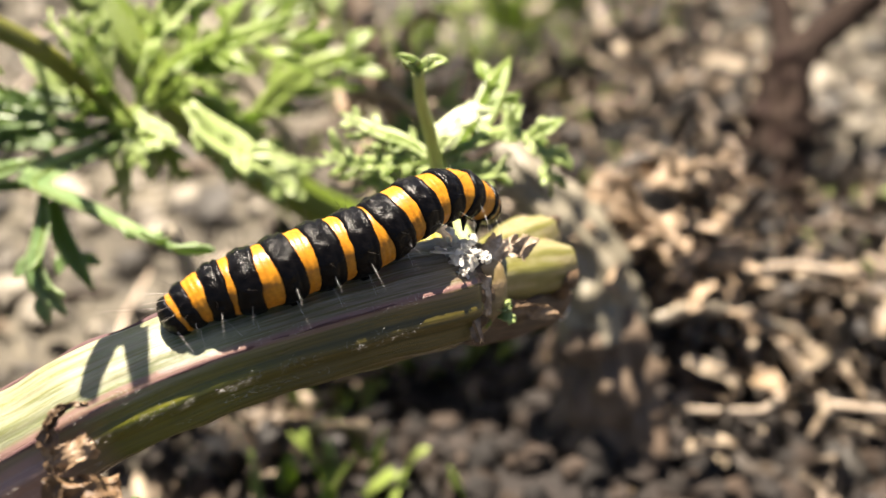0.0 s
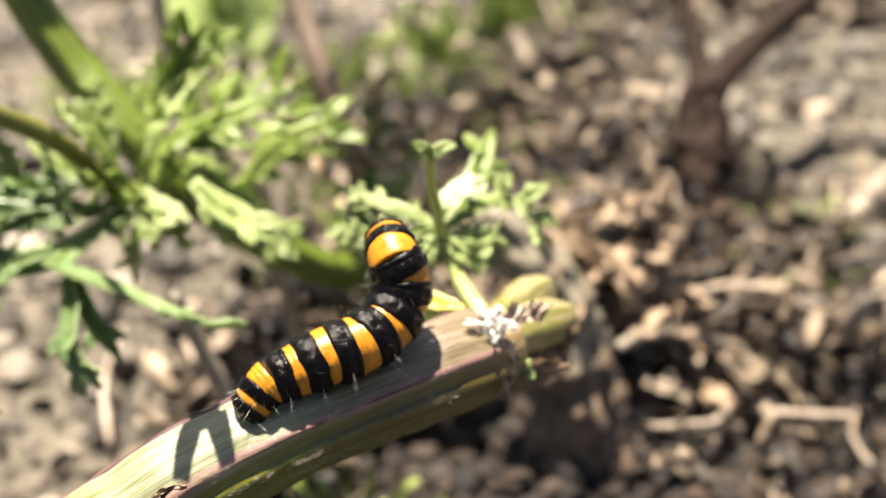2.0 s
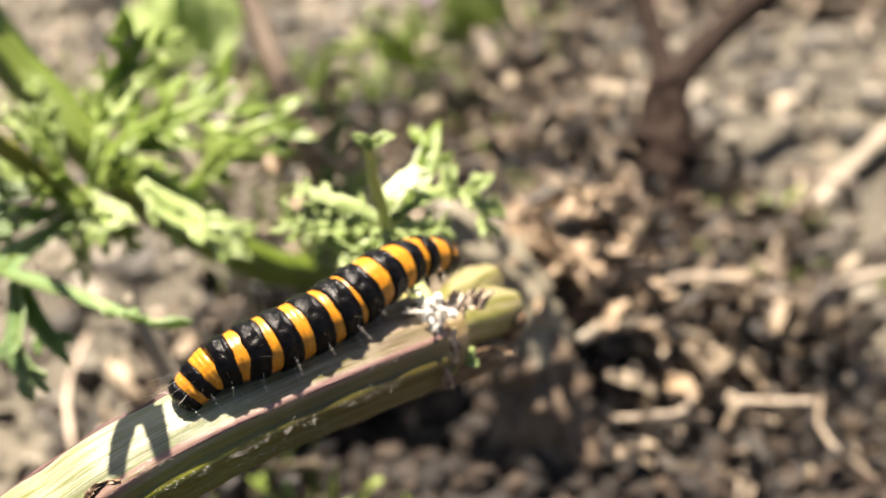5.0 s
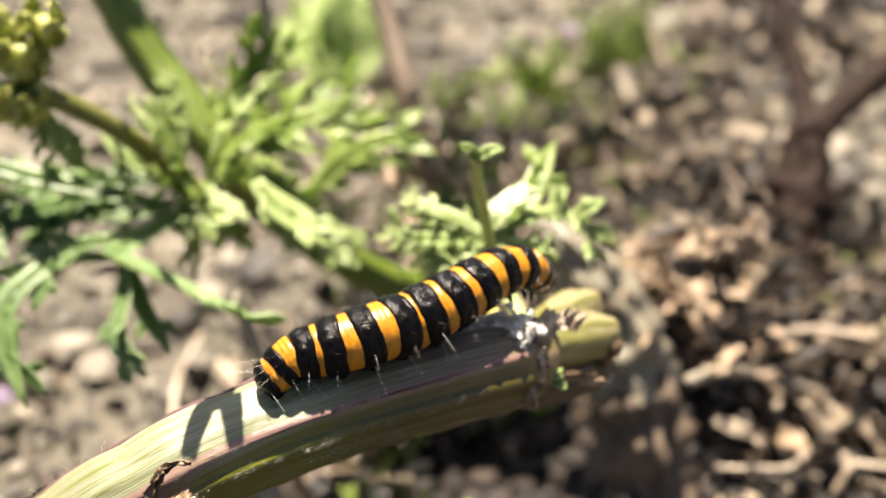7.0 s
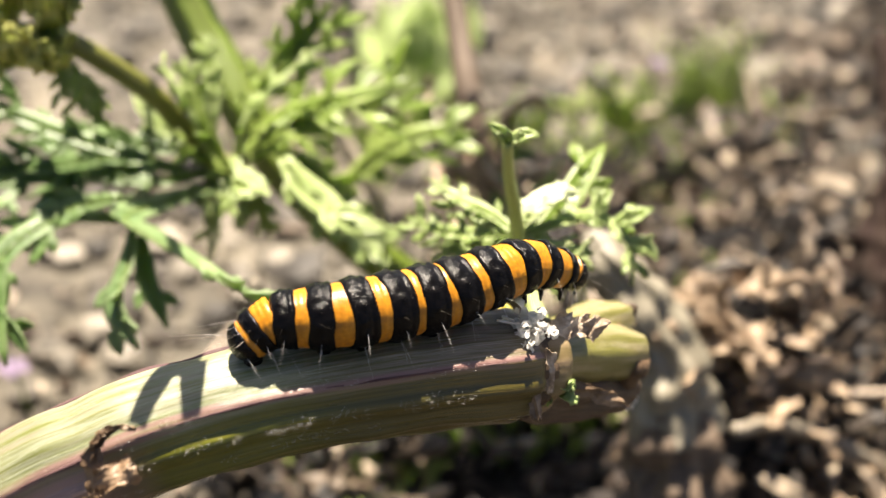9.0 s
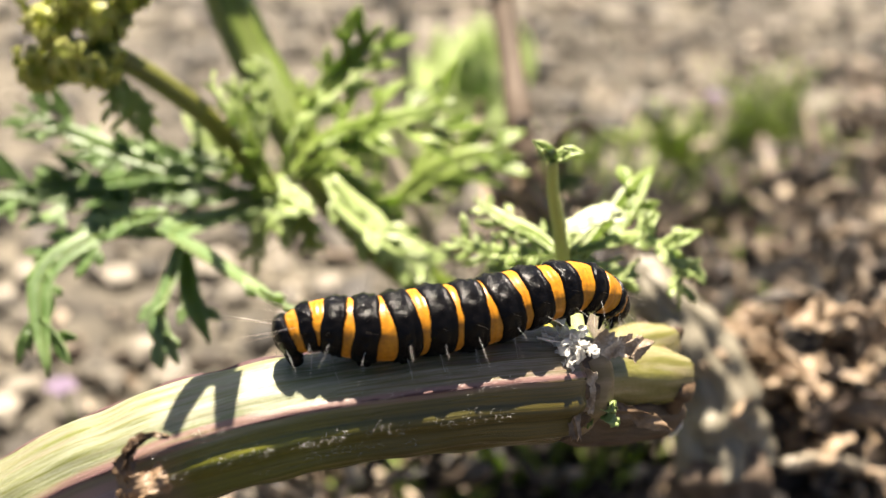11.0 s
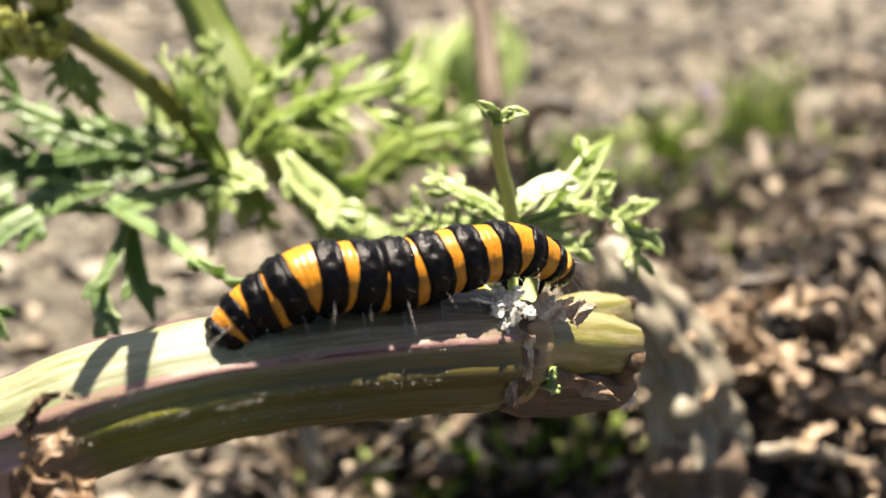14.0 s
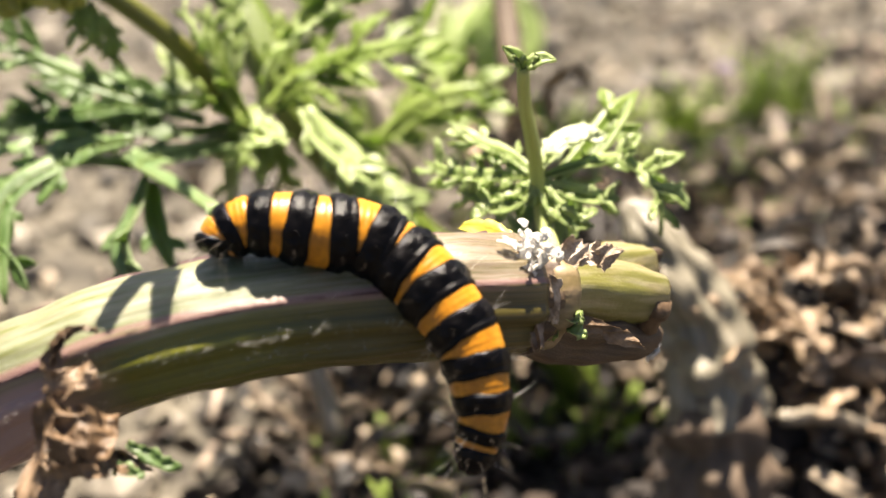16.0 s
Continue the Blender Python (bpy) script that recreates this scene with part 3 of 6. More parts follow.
    tagged(s.make("grit", M_PEBBLE, smooth=False), "pale and grey grit and small stones", "gravel", kind="stuff")
    # dark clods fill the shaded ground below the plants
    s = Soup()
    for x, y, z in scatter(r, 2200, (-46, 120, 50, 240), shade_soil_zone):
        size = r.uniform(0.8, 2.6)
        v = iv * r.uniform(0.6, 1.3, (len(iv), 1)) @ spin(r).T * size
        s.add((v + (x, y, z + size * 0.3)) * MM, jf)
    tagged(s.make("shade_soil", M_SHADE_SOIL, smooth=False), "dark clods under the litter, soil and stand-in for shade", "soil", kind="stuff")
    s = Soup()
    for x, y, z in scatter(r, 320, (-80, 150, 60, 330), litter_favour):
        if -32 < x < 60 and 60 < y < 116 or -32 < x < 24 and y < 134:
            continue
        a, L = r.uniform(0, 6.28), r.uniform(6, 24)
        d = np.array((math.cos(a), math.sin(a), r.uniform(-0.15, 0.35)))
        rad = r.uniform(0.25, 0.8)
        p0 = np.array((x, y, z + r.uniform(0.5, 5)))
        side = np.array((-d[1], d[0], 0.3)) * L * r.uniform(-0.4, 0.4)
        v, f, _ = tube([(*p0, rad), (*(p0 + d * L * 0.5 + side), rad * 0.9), (*(p0 + d * L), rad * 0.6)], 6, 5)
        s.add(v, f)
    tagged(s.make("twig_litter", M_STRAW), "thin grey and straw-coloured dead twigs lying about", "twigs", kind="stuff")
    s = Soup()
    spots = [(33, 243, 8, 60, 15), (14, 236, 10, 40, 9), (62, 150, 16, 50, 5), (30, 168, 12, 30, 6), (20, 226, 12, 16, 5), (-8, 150, 14, 40, 7), (-50, 210, 16, 50, 9), (5, 128, 12, 30, 6), (-12, 96, 9, 26, 7), (-20, 113, 7, 20, 5), (-9, 118, 6, 24, 6), (40, 234, 14, 30, 6), (24, 214, 14, 20, 5), (-6, 176, 14, 40, 6), (45, 150, 14, 24, 5), (-14, 212, 20, 60, 7), (10, 205, 18, 45, 6), (22, 188, 14, 26, 5)]
    for cx, cy, spread, count, tall in spots:
        for _ in range(count):
            x, y = cx + r.normal() * spread * 0.5, cy + r.normal() * spread * 0.5
            z = relief(x, y)
            lean = r.normal(size=2) * tall * 0.4
            h = tall * r.uniform(0.5, 1.3)
            p = [(x, y, z - 0.5), (x + lean[0] * 0.4, y + lean[1] * 0.4, z + h * 0.6), (x + lean[0], y + lean[1], z + h)]
            strip(s, p, (lean[0] + 0.1, -1, 0.3), [0.45, 0.6, 0.1] if tall > 10 else [0.7, 1.3, 0.3], 0.3, 0.2, 3, 5, 0.08)
    tagged(s.make("grass", M_GRASS), "fresh green grass blades and moss among litter", "grass", kind="stuff")


# ---- the bent dead ragwort stem that carries the caterpillar ----
STEM_LINE = [(-70.0, 40.0, -6.0, 4.4), (-58.0, 43.0, 14.0, 4.2), (-44.0, 47.89, 31.22, 3.84), (-34.0, 51.77, 41.61, 3.74), (-28.3, 53.88, 45.57, 3.75), (-25.1, 54.92, 47.17, 3.68), (-21.9, 56.18, 48.47, 3.68), (-17.1, 58.15, 49.65, 3.65), (-12.2, 60.13, 50.3, 3.6), (-5.9, 63.22, 50.3, 3.65), (-1.0, 66.18, 49.6, 3.75), (0.0, 66.97, 49.38, 3.76), (0.5, 67.36, 49.25, 3.6)]


def build_stem():
    stem = empty("broken_ragwort", (-0.070, 0.040, -0.006), "ridged olive and purple ragwort stem, bent over and broken off", "stem")
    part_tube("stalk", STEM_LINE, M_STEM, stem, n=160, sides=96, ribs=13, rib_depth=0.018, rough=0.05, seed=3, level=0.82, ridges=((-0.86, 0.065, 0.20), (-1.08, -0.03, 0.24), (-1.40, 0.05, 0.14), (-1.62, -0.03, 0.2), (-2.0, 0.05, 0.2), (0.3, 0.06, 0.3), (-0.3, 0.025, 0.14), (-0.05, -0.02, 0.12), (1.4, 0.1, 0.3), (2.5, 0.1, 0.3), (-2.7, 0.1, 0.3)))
    base = np.array(stem.location)
    # the swollen node at the break, two cut side branches and the dead lower half
    part_tube("node", [(0.1, 67.05, 49.3, 3.35), (0.8, 67.6, 49.1, 3.2), (1.6, 68.2, 48.85, 3.3)], M_NECK, stem, "dark brown groove of the node", n=10, sides=48, ribs=9, rib_depth=0.03, rough=0.15, seed=9)
    part_tube("collar", [(1.1, 67.85, 48.95, 3.1), (1.7, 68.35, 48.75, 3.42), (2.3, 68.85, 48.5, 3.3), (2.8, 69.3, 48.3, 2.6)], M_STUB_BROWN, stem, "brownish olive rim of the node", n=14, sides=48, ribs=7, rib_depth=0.03, rough=0.15, seed=10)
    part_tube("dead_neck", [(1.0, 67.6, 47.4, 2.5), (3.6, 69.6, 45.5, 2.1), (6.6, 72.6, 43.9, 1.75), (9.0, 75.2, 42.5, 1.3), (9.6, 75.8, 42.0, 0.8)], M_NECK, stem, "dark brown dead half of the break", n=28, sides=28, ribs=5, rib_depth=0.08, rough=0.35, seed=9)
    stub = part_tube("branch_stub", [(1.8, 68.7, 49.1, 1.2), (2.6, 69.4, 48.8, 1.95), (4.6, 71.2, 48.0, 2.2), (6.6, 73.0, 47.1, 2.2), (8.3, 74.5, 46.3, 2.0), (9.2, 75.2, 45.9, 1.75)], M_STUB, stem, "yellow-green stub of a side branch with a brown cut", n=40, sides=40, ribs=7, rib_depth=0.018, rough=0.10, seed=8)
    back = part_tube("branch_stub", [(2.4, 71.3, 48.4, 1.2), (4.4, 74.6, 47.5, 1.7), (6.4, 77.6, 46.5, 1.75), (8.0, 79.6, 45.9, 1.6)], M_STUB, stem, "second yellow-green stub behind with a dark cut", n=28, sides=32, ribs=6, rib_depth=0.03, rough=0.25, seed=18)
    for end, owner, mat in ((((8.2, 74.4, 46.35, 1.95), (8.7, 74.8, 46.1, 2.08), (9.3, 75.3, 45.85, 1.92), (9.6, 75.5, 45.7, 1.45), (9.45, 75.4, 45.75, 0.4)), stub, M_WITHERED), (((6.9, 78.25, 46.35, 1.74), (7.5, 79.0, 46.1, 1.8), (8.3, 80.0, 45.75, 1.7), (8.6, 80.3, 45.6, 1.2), (8.4, 80.1, 45.65, 0.3)), back, M_NECK)):
        v, f, uv = tube(end, 8, 22, rough=0.7, seed=5)
        obj("cut_face", v - base, f, mat, owner, "dry brown torn cut face", uv=uv)
    # shrivelled leaf bases at the break
    r = np.random.default_rng(5)
    bases = [(((1.70, 67.90, 51.60), (3.50, 68.70, 53.30), (4.70, 68.90, 52.50), (3.50, 67.30, 50.50)), 0.32, 5),
             (((3.60, 68.90, 52.20), (5.40, 69.40, 52.80), (5.30, 68.40, 51.40), (3.40, 68.20, 51.40)), 0.28, 4),
             (((4.60, 68.70, 52.00), (5.70, 69.20, 52.80), (6.90, 69.20, 52.40), (5.80, 68.40, 51.00)), 0.26, 4),
             (((1.60, 65.90, 51.90), (3.30, 66.10, 51.50), (3.40, 65.20, 48.60), (2.50, 65.20, 48.80)), 0.30, 5),
             (((1.40, 64.40, 49.80), (2.40, 64.70, 50.20), (2.80, 63.20, 48.00), (2.10, 63.00, 47.90)), 0.24, 4),
             (((2.80, 67.60, 47.80), (4.60, 68.20, 47.90), (7.50, 68.80, 46.70), (4.70, 67.70, 46.40)), 0.25, 4),
             (((5.50, 68.60, 46.90), (7.80, 69.10, 46.50), (9.20, 69.20, 45.10), (6.60, 68.60, 45.60)), 0.25, 4)]
    for k, (corners, amp, waves) in enumerate(bases):
        s = Soup()
        crumpled(s, corners, amp, waves, 20 + 7 * k, 20)
        s.make("dead_leaf_base", M_SHRED if k < 4 else M_WITHERED, stem, "shrivelled tan leaf base", smooth=False)
    s = Soup()
    for k, (o, e, w) in enumerate((((3.3, 66.8, 48.4), (4.9, 66.6, 48.2), 0.5), ((4.0, 66.6, 47.6), (5.2, 66.4, 47.2), 0.42), ((3.2, 66.6, 47.7), (3.0, 66.2, 46.8), 0.36), ((4.2, 66.8, 48.3), (4.8, 66.4, 49.0), 0.36))):
        o, e = np.array(o), np.array(e)
        strip(s, [o, (o + e) / 2 + (0, -0.3, 0.3), e], (0.1, -0.6, 1), [w * 0.5, w, w * 0.9, w * 0.2], 0.6, 0.5, 3 + k, 12, 0.08)
    s.make("young_shoot", M_LEAF_YOUNG, stem, "tiny crinkled yellow-green side shoot")
    s = Soup()
    strip(s, [(-4.6, 74.0, 50.2), (-2.4, 72.7, 50.5), (0.0, 71.2, 50.9)], (0, -0.5, 1), [0.4, 0.85, 0.7, 0.25], 0.6, 0.4, 6, 14)
    s.make("yellow_leaf_base", M_YELLOW, stem, "yellowed leaf base at the break")
    # white woolly tuft: torn flakes in an uneven heap
    s = Soup()
    lumps = [((0.8, 66.5, 53.5), 0.59), ((1.4, 65.8, 53.3), 0.71), ((2.1, 65.5, 53.5), 0.53), ((1.7, 66.3, 53.9), 0.47), ((0.6, 65.7, 52.7), 0.47), ((2.8, 65.4, 53.5), 0.33), ((1.3, 65.1, 52.5), 0.42)]
    for k in range(90):
        c, m = lumps[int(r.integers(len(lumps)))]
        o = np.array(c) + r.normal(size=3) * m * 0.5
        d = r.normal(size=3) * m * (0.8, 0.5, 0.5)
        strip(s, [o, o + d * 0.6 + r.normal(size=3) * 0.06, o + d * 1.1], r.normal(size=3) + (0, -0.4, 0.8), [0.14, m * 0.6, m * 0.5, 0.1], 0.4, 0.12, 300 + k, 7, 0.05)
    s.make("white_tuft", M_FRASS, stem, "white woolly tuft at the broken leaf axil")
    for o, m in (((9.5, 75.1, 41.5), 0.42), ((9.3, 75.1, 43.3), 0.32)):
        s = Soup()
        for k in range(34):
            q = np.array(o) + r.normal(size=3) * m * 0.42
            strip(s, [q, q + r.normal(size=3) * m * 0.5, q + r.normal(size=3) * m * 0.8], r.normal(size=3), [0.12, 0.24, 0.08], 0.5, 0.2, k, 4, 0.06)
        s.make("pale_fluff", M_FRASS, stem, "pale fluff on the broken end")
    # fine pale scurf and hairs along the ridges
    line = smooth_line(STEM_LINE, 400)
    tan, ups, side = frames_along(line, (0.1, 0.2, 1), 0.82)
    for angle, thick in ((0.52, 0.34), (-0.90, 0.13)):
        rail = [(*(line[i, :3] + (ups[i] * math.cos(angle) + side[i] * math.sin(angle)) * line[i, 3] * (1.0 if angle > 0 else 1.03)), thick * (0.9 + 0.25 * math.sin(i * 0.7))) for i in range(90, 396, 6)]
        part_tube("stem_ridge", rail, M_RIDGE, stem, "raised purple-brown ridge", n=150, sides=10, rough=0.5, seed=int(thick * 100))
    s = Soup()
    for k in range(170):
        i0 = r.uniform(120, 385)
        a0 = r.choice([-0.86, -1.40, -1.40, -1.40, -1.75]) + r.normal() * 0.05
        for q in range(int(r.integers(3, 16))):
            i = int(min(392, max(110, i0 + r.normal() * 1.6)))
            a = a0 + r.normal() * 0.05
            n = ups[i] * math.cos(a) + side[i] * math.sin(a)
            o = line[i, :3] + n * line[i, 3] * 1.065
            d = n * r.uniform(0.02, 0.12) + tan[i] * r.normal() * 0.14 + np.cross(n, tan[i]) * r.normal() * 0.12
            w = np.cross(d, n + r.normal(size=3) * 0.3)
            w = w / (np.linalg.norm(w) + 1e-9) * 0.008
            s.add(np.array([o - w, o + w, o + d, o + d * 0.5 + n * 0.03]) * MM, [(0, 1, 2), (0, 2, 3)])
    tagged(s.make("stem_hair", M_SCURF, stem, "sparse white hairs and scurf"), kind="stuff")
    return stem


def build_hanging_dead_leaf():
    thing = empty("withered_leaf", (-0.0230, 0.0522, 0.0490), "crumpled withered brown leaf hanging on the stem", "leaf")
    sheets = [("node_lump", ((-24.2, 51.1, 50.7), (-23.1, 51.6, 51.1), (-22.3, 50.3, 48.7), (-23.6, 50.1, 48.6)), 0.30, 3),
              ("upper_fold", ((-23.2, 50.4, 49.9), (-21.4, 51.5, 50.9), (-20.2, 50.5, 50.0), (-22.6, 49.5, 49.2)), 0.55, 4),
              ("main_blade", ((-23.6, 49.4, 49.0), (-19.3, 50.2, 48.6), (-18.9, 48.1, 46.8), (-21.8, 47.0, 46.7)), 0.95, 7),
              ("lower_fold", ((-22.2, 48.3, 47.0), (-19.2, 49.0, 46.9), (-19.1, 47.7, 45.7), (-21.8, 47.1, 46.0)), 0.60, 5),
              ("left_fold", ((-23.3, 48.8, 49.1), (-22.3, 48.5, 48.8), (-22.3, 45.8, 45.0), (-23.7, 45.7, 44.8)), 0.50, 4),
              ("under_fold", ((-23.2, 48.4, 46.2), (-21.2, 48.3, 45.4), (-21.6, 46.7, 43.9), (-23.2, 46.5, 43.7)), 0.60, 5),
              ("dark_lobe", ((-19.9, 49.5, 46.3), (-19.0, 49.8, 46.2), (-17.1, 49.7, 45.1), (-19.3, 48.8, 45.2)), 0.40, 5)]
    for k, (name, corners, amp, waves) in enumerate(sheets):
        s = Soup()
        crumpled(s, corners, amp * 1.35, waves, 60 + 11 * k)
        s.make(name, M_WITHERED, thing, smooth=False)
    s = Soup()
    strip(s, [(-23.8, 51.0, 50.4), (-23.4, 51.4, 51.0), (-22.8, 52.0, 51.8), (-22.0, 52.1, 52.3), (-21.0, 52.1, 52.3)], (0.3, -0.6, 1), [0.34, 0.3, 0.36, 0.2, 0.12], 0.7, 0.35, 81, 26, 0.07)
    strip(s, [(-23.5, 51.3, 51.0), (-23.1, 51.6, 51.7), (-22.3, 52.0, 52.3)], (-0.6, -0.6, 0.6), [0.22, 0.3, 0.1], 0.8, 0.35, 83, 16, 0.07)
    s.make("top_curl", M_WITHERED, thing)
    s = Soup()
    strip(s, [(-19.0, 50.3, 46.2), (-17.8, 50.2, 45.7), (-16.5, 50.2, 45.2), (-15.8, 50.3, 45.2)], (0.2, -0.6, 1), [0.2, 0.35, 0.45, 0.4, 0.15], 0.4, 0.5, 97, 12, 0.08)
    strip(s, [(-19.5, 49.2, 45.1), (-18.6, 49.4, 45.1), (-17.7, 49.4, 44.8)], (0.2, -0.6, 1), [0.25, 0.4, 0.15], 0.5, 0.5, 98, 12, 0.08)
    s.make("green_remnant", M_LEAF_BLUE, thing, "last green scrap of the blade")


# ---- the green ragwort shoot behind ----
def build_shoot():
    plant = empty("ragwort_shoot", (0.004, 0.132, -0.003), "green leafy ragwort shoot with finely cut leaves and buds", "plant")
    part_tube("main_stem", [(4, 132, -4, 2.3), (-2, 127, 8, 2.3), (-6.6, 122.6, 17.1, 2.3), (-13, 117, 23, 2.2), (-20.5, 112.6, 31.6, 2.2), (-25.4, 112.0, 36.6, 2.2), (-29.0, 112.6, 40.6, 2.3), (-32, 114.4, 44.0, 2.4), (-34.8, 116.8, 47.0, 2.5), (-38.6, 120, 51.0, 2.5), (-42.5, 123, 57, 2.45), (-46, 125, 65, 2.2), (-49, 126, 74, 1.6)], M_GREEN_STEM, plant, n=70, sides=32, ribs=7, rib_depth=0.06, rough=0.05, seed=4)
    part_tube("bud_stalk", [(-30, 105.4, 41.5, 1.3), (-33.2, 104, 44.3, 1.15), (-36.6, 101, 51, 1.1), (-40.7, 98.3, 55.8, 1.05), (-44, 96, 58.8, 1.0)], M_OLIVE_STEM, plant, n=26, sides=14, ribs=6, rib_depth=0.04, seed=6)
    L = lambda *a, **k: lobed_leaf("leaf", *a, **k)
    L([(-28.9, 105.6, 45.6), (-25.1, 107, 48.2), (-20.5, 107.4, 49.8), (-16.7, 108.3, 51), (-13.5, 109.3, 52.4)], (-0.1, -0.5, 1), plant, M_LEAF, width=1.0, lobes=4, lobe=5.6, seed=11, crinkle=0.7)
    L([(-29.2, 107.5, 47), (-28, 111, 51), (-25, 113, 54.5), (-22.5, 113.5, 58)], (0.2, -0.7, 0.6), plant, M_LEAF, width=0.9, lobes=4, lobe=4.0, seed=12, crinkle=0.7)
    L([(-32, 103, 43.1), (-37.1, 100.3, 42.5), (-42.3, 98.9, 43.2), (-47.3, 97.1, 43.5), (-52.1, 95.1, 43.3), (-57, 93, 44)], (0, -0.45, 1), plant, M_LEAF_BLUE, width=0.9, lobes=5, lobe=5.0, seed=13, crinkle=0.6, sweep=0.7)
    L([(-34.2, 103.3, 45.3), (-37.0, 104.0, 46.3), (-40.2, 105.3, 48.2), (-41.3, 106.1, 49.3)], (0.2, -0.6, 1), plant, M_LEAF_YOUNG, width=0.75, lobes=1, lobe=1.4, seed=14, crinkle=0.4, start=0.3, teeth=0)
    L([(-34.5, 102.3, 45.3), (-38.2, 102.3, 45.3), (-43.5, 102.4, 45.4), (-48.5, 102.5, 45.5)], (0.1, -0.6, 1), plant, M_LEAF_BLUE, width=0.9, lobes=3, lobe=2.8, seed=61, crinkle=0.5, sweep=1.3)
    L([(-36.5, 89.5, 46.5), (-40.8, 88.7, 45.3), (-44.7, 87.3, 43.3), (-48.0, 85.9, 41.3)], (-0.1, -0.6, 1), plant, M_LEAF_BLUE, width=0.9, lobes=4, lobe=3.4, seed=62, crinkle=0.5, sweep=1.2)
    L([(-33.6, 98.3, 45.1), (-39.9, 98.7, 45.7), (-47.1, 97.7, 44.3), (-53.9, 97.0, 43.3), (-57.3, 96.6, 42.7)], (0.1, -0.6, 1), plant, M_LEAF_BLUE, width=0.85, lobes=6, lobe=3.8, seed=65, crinkle=0.5, sweep=1.0)
    L([(-35.9, 97.1, 46.6), (-43.2, 97.6, 47.6), (-49.8, 98.5, 49.0), (-56.0, 99.5, 50.8)], (0.1, -0.7, 1), plant, M_LEAF_BLUE, width=0.8, lobes=5, lobe=3.4, seed=66, crinkle=0.5, sweep=1.1)
    L([(-32, 103, 41.4), (-35.7, 97, 42.0), (-37.4, 91.6, 43.2), (-34.5, 88.4, 43.8), (-31.0, 85.8, 44.0), (-25.5, 81.3, 44.6), (-22.3, 78.7, 45.0), (-19.4, 76.8, 46.5)], (0.1, -0.4, 1), plant, M_LEAF_PALE, width=1.35, lobes=2, lobe=3.6, seed=15, crinkle=0.35, start=0.75, teeth=0, grow=lambda u: 0.9 if u > 0.8 else 0.35)
    L([(-35.8, 90.0, 43.0), (-35.1, 86.4, 41.4), (-35.0, 82.6, 39.6), (-32.1, 79.4, 37.6)], (-0.6, -0.9, 0.5), plant, M_LEAF_PALE, width=1.2, lobes=2, lobe=2.8, seed=16, crinkle=0.35, start=0.45, teeth=0)
    L([(-35.0, 89.6, 42.6), (-33.7, 86.4, 40.4), (-32.2, 84.6, 39.0), (-30.6, 82.9, 37.6)], (0.6, -0.7, 0.6), plant, M_LEAF_BLUE, width=0.8, lobes=1, lobe=2.4, seed=17, crinkle=0.3, start=0.5, teeth=0)
    L([(-37.7, 91.1, 43.2), (-42.2, 88.0, 44.3), (-45.4, 83.0, 42.7), (-44.4, 79.4, 40.2), (-42.2, 75.6, 37.0)], (-0.3, -0.5, 1), plant, M_LEAF_BLUE, width=0.95, lobes=3, lobe=3.4, seed=18, crinkle=0.5, droop=0.5)
    L([(-31.6, 100.1, 46.8), (-33.2, 102.0, 50.4), (-34.7, 103.5, 52.5), (-35.2, 104.8, 54.3)], (0.3, -1, 0.3), plant, M_LEAF_YOUNG, width=0.75, lobes=2, lobe=1.6, seed=19, crinkle=0.6, start=0.5)
    L([(-32.6, 103.4, 45.8), (-32.8, 105.0, 49.1), (-33.5, 107.3, 52.4), (-34.3, 109.1, 54.9)], (0.3, -1, 0.3), plant, M_LEAF_YOUNG, width=0.75, lobes=3, lobe=1.5, seed=20, crinkle=0.6, start=0.4)
    L([(-24.2, 99.6, 47.0), (-22.3, 98.3, 45.1), (-19.3, 97.1, 43.4), (-15.7, 95.7, 41.5)], (0.3, -0.4, 1), plant, M_LEAF_YOUNG, width=1.3, lobes=2, lobe=2.4, seed=63, crinkle=0.5)
    L([(-29.0, 99.0, 46.9), (-27.6, 97.4, 46.0), (-25.6, 96.2, 45.6), (-26.2, 95.0, 45.2), (-28.9, 94.3, 44.9)], (0.1, -0.5, 1), plant, M_LEAF_YOUNG, width=0.6, lobes=3, lobe=1.3, seed=64, crinkle=0.6)
    L([(-27.7, 107.6, 43.8), (-24.6, 108.0, 42.2), (-21.5, 108.2, 39.6), (-18.6, 109.0, 35.8)], (0.5, -0.6, 0.7), plant, M_LEAF, width=1.1, lobes=5, lobe=2.8, seed=21, crinkle=0.8)
    L([(-26.0, 108, 41.0), (-22.6, 107.4, 37.6), (-18.6, 107, 35.2), (-14.6, 107.0, 33.8)], (0.3, -0.6, 0.8), plant, M_LEAF_YOUNG, width=1.0, lobes=5, lobe=2.8, seed=22, crinkle=0.8)
    L([(-30, 104.4, 43.0), (-29.6, 101.8, 42.0), (-28.6, 101.0, 40.6), (-30.0, 100.6, 39.6)], (0, -0.6, 1), plant, M_LEAF_YOUNG, width=0.8, lobes=3, lobe=1.9, seed=23, crinkle=0.7)
    L([(-31, 104.4, 42.0), (-32.8, 101.8, 41.2), (-33.4, 100.2, 40.2)], (0, -0.6, 1), plant, M_LEAF_YOUNG, width=0.8, lobes=3, lobe=1.9, seed=24, crinkle=0.7)
    L([(-21, 111.4, 38), (-16, 112.6, 42.5), (-11.6, 113.6, 44.6), (-8, 114, 45)], (0.1, -0.6, 0.9), plant, M_LEAF, width=1.2, lobes=4, lobe=4.4, seed=25, crinkle=0.8)
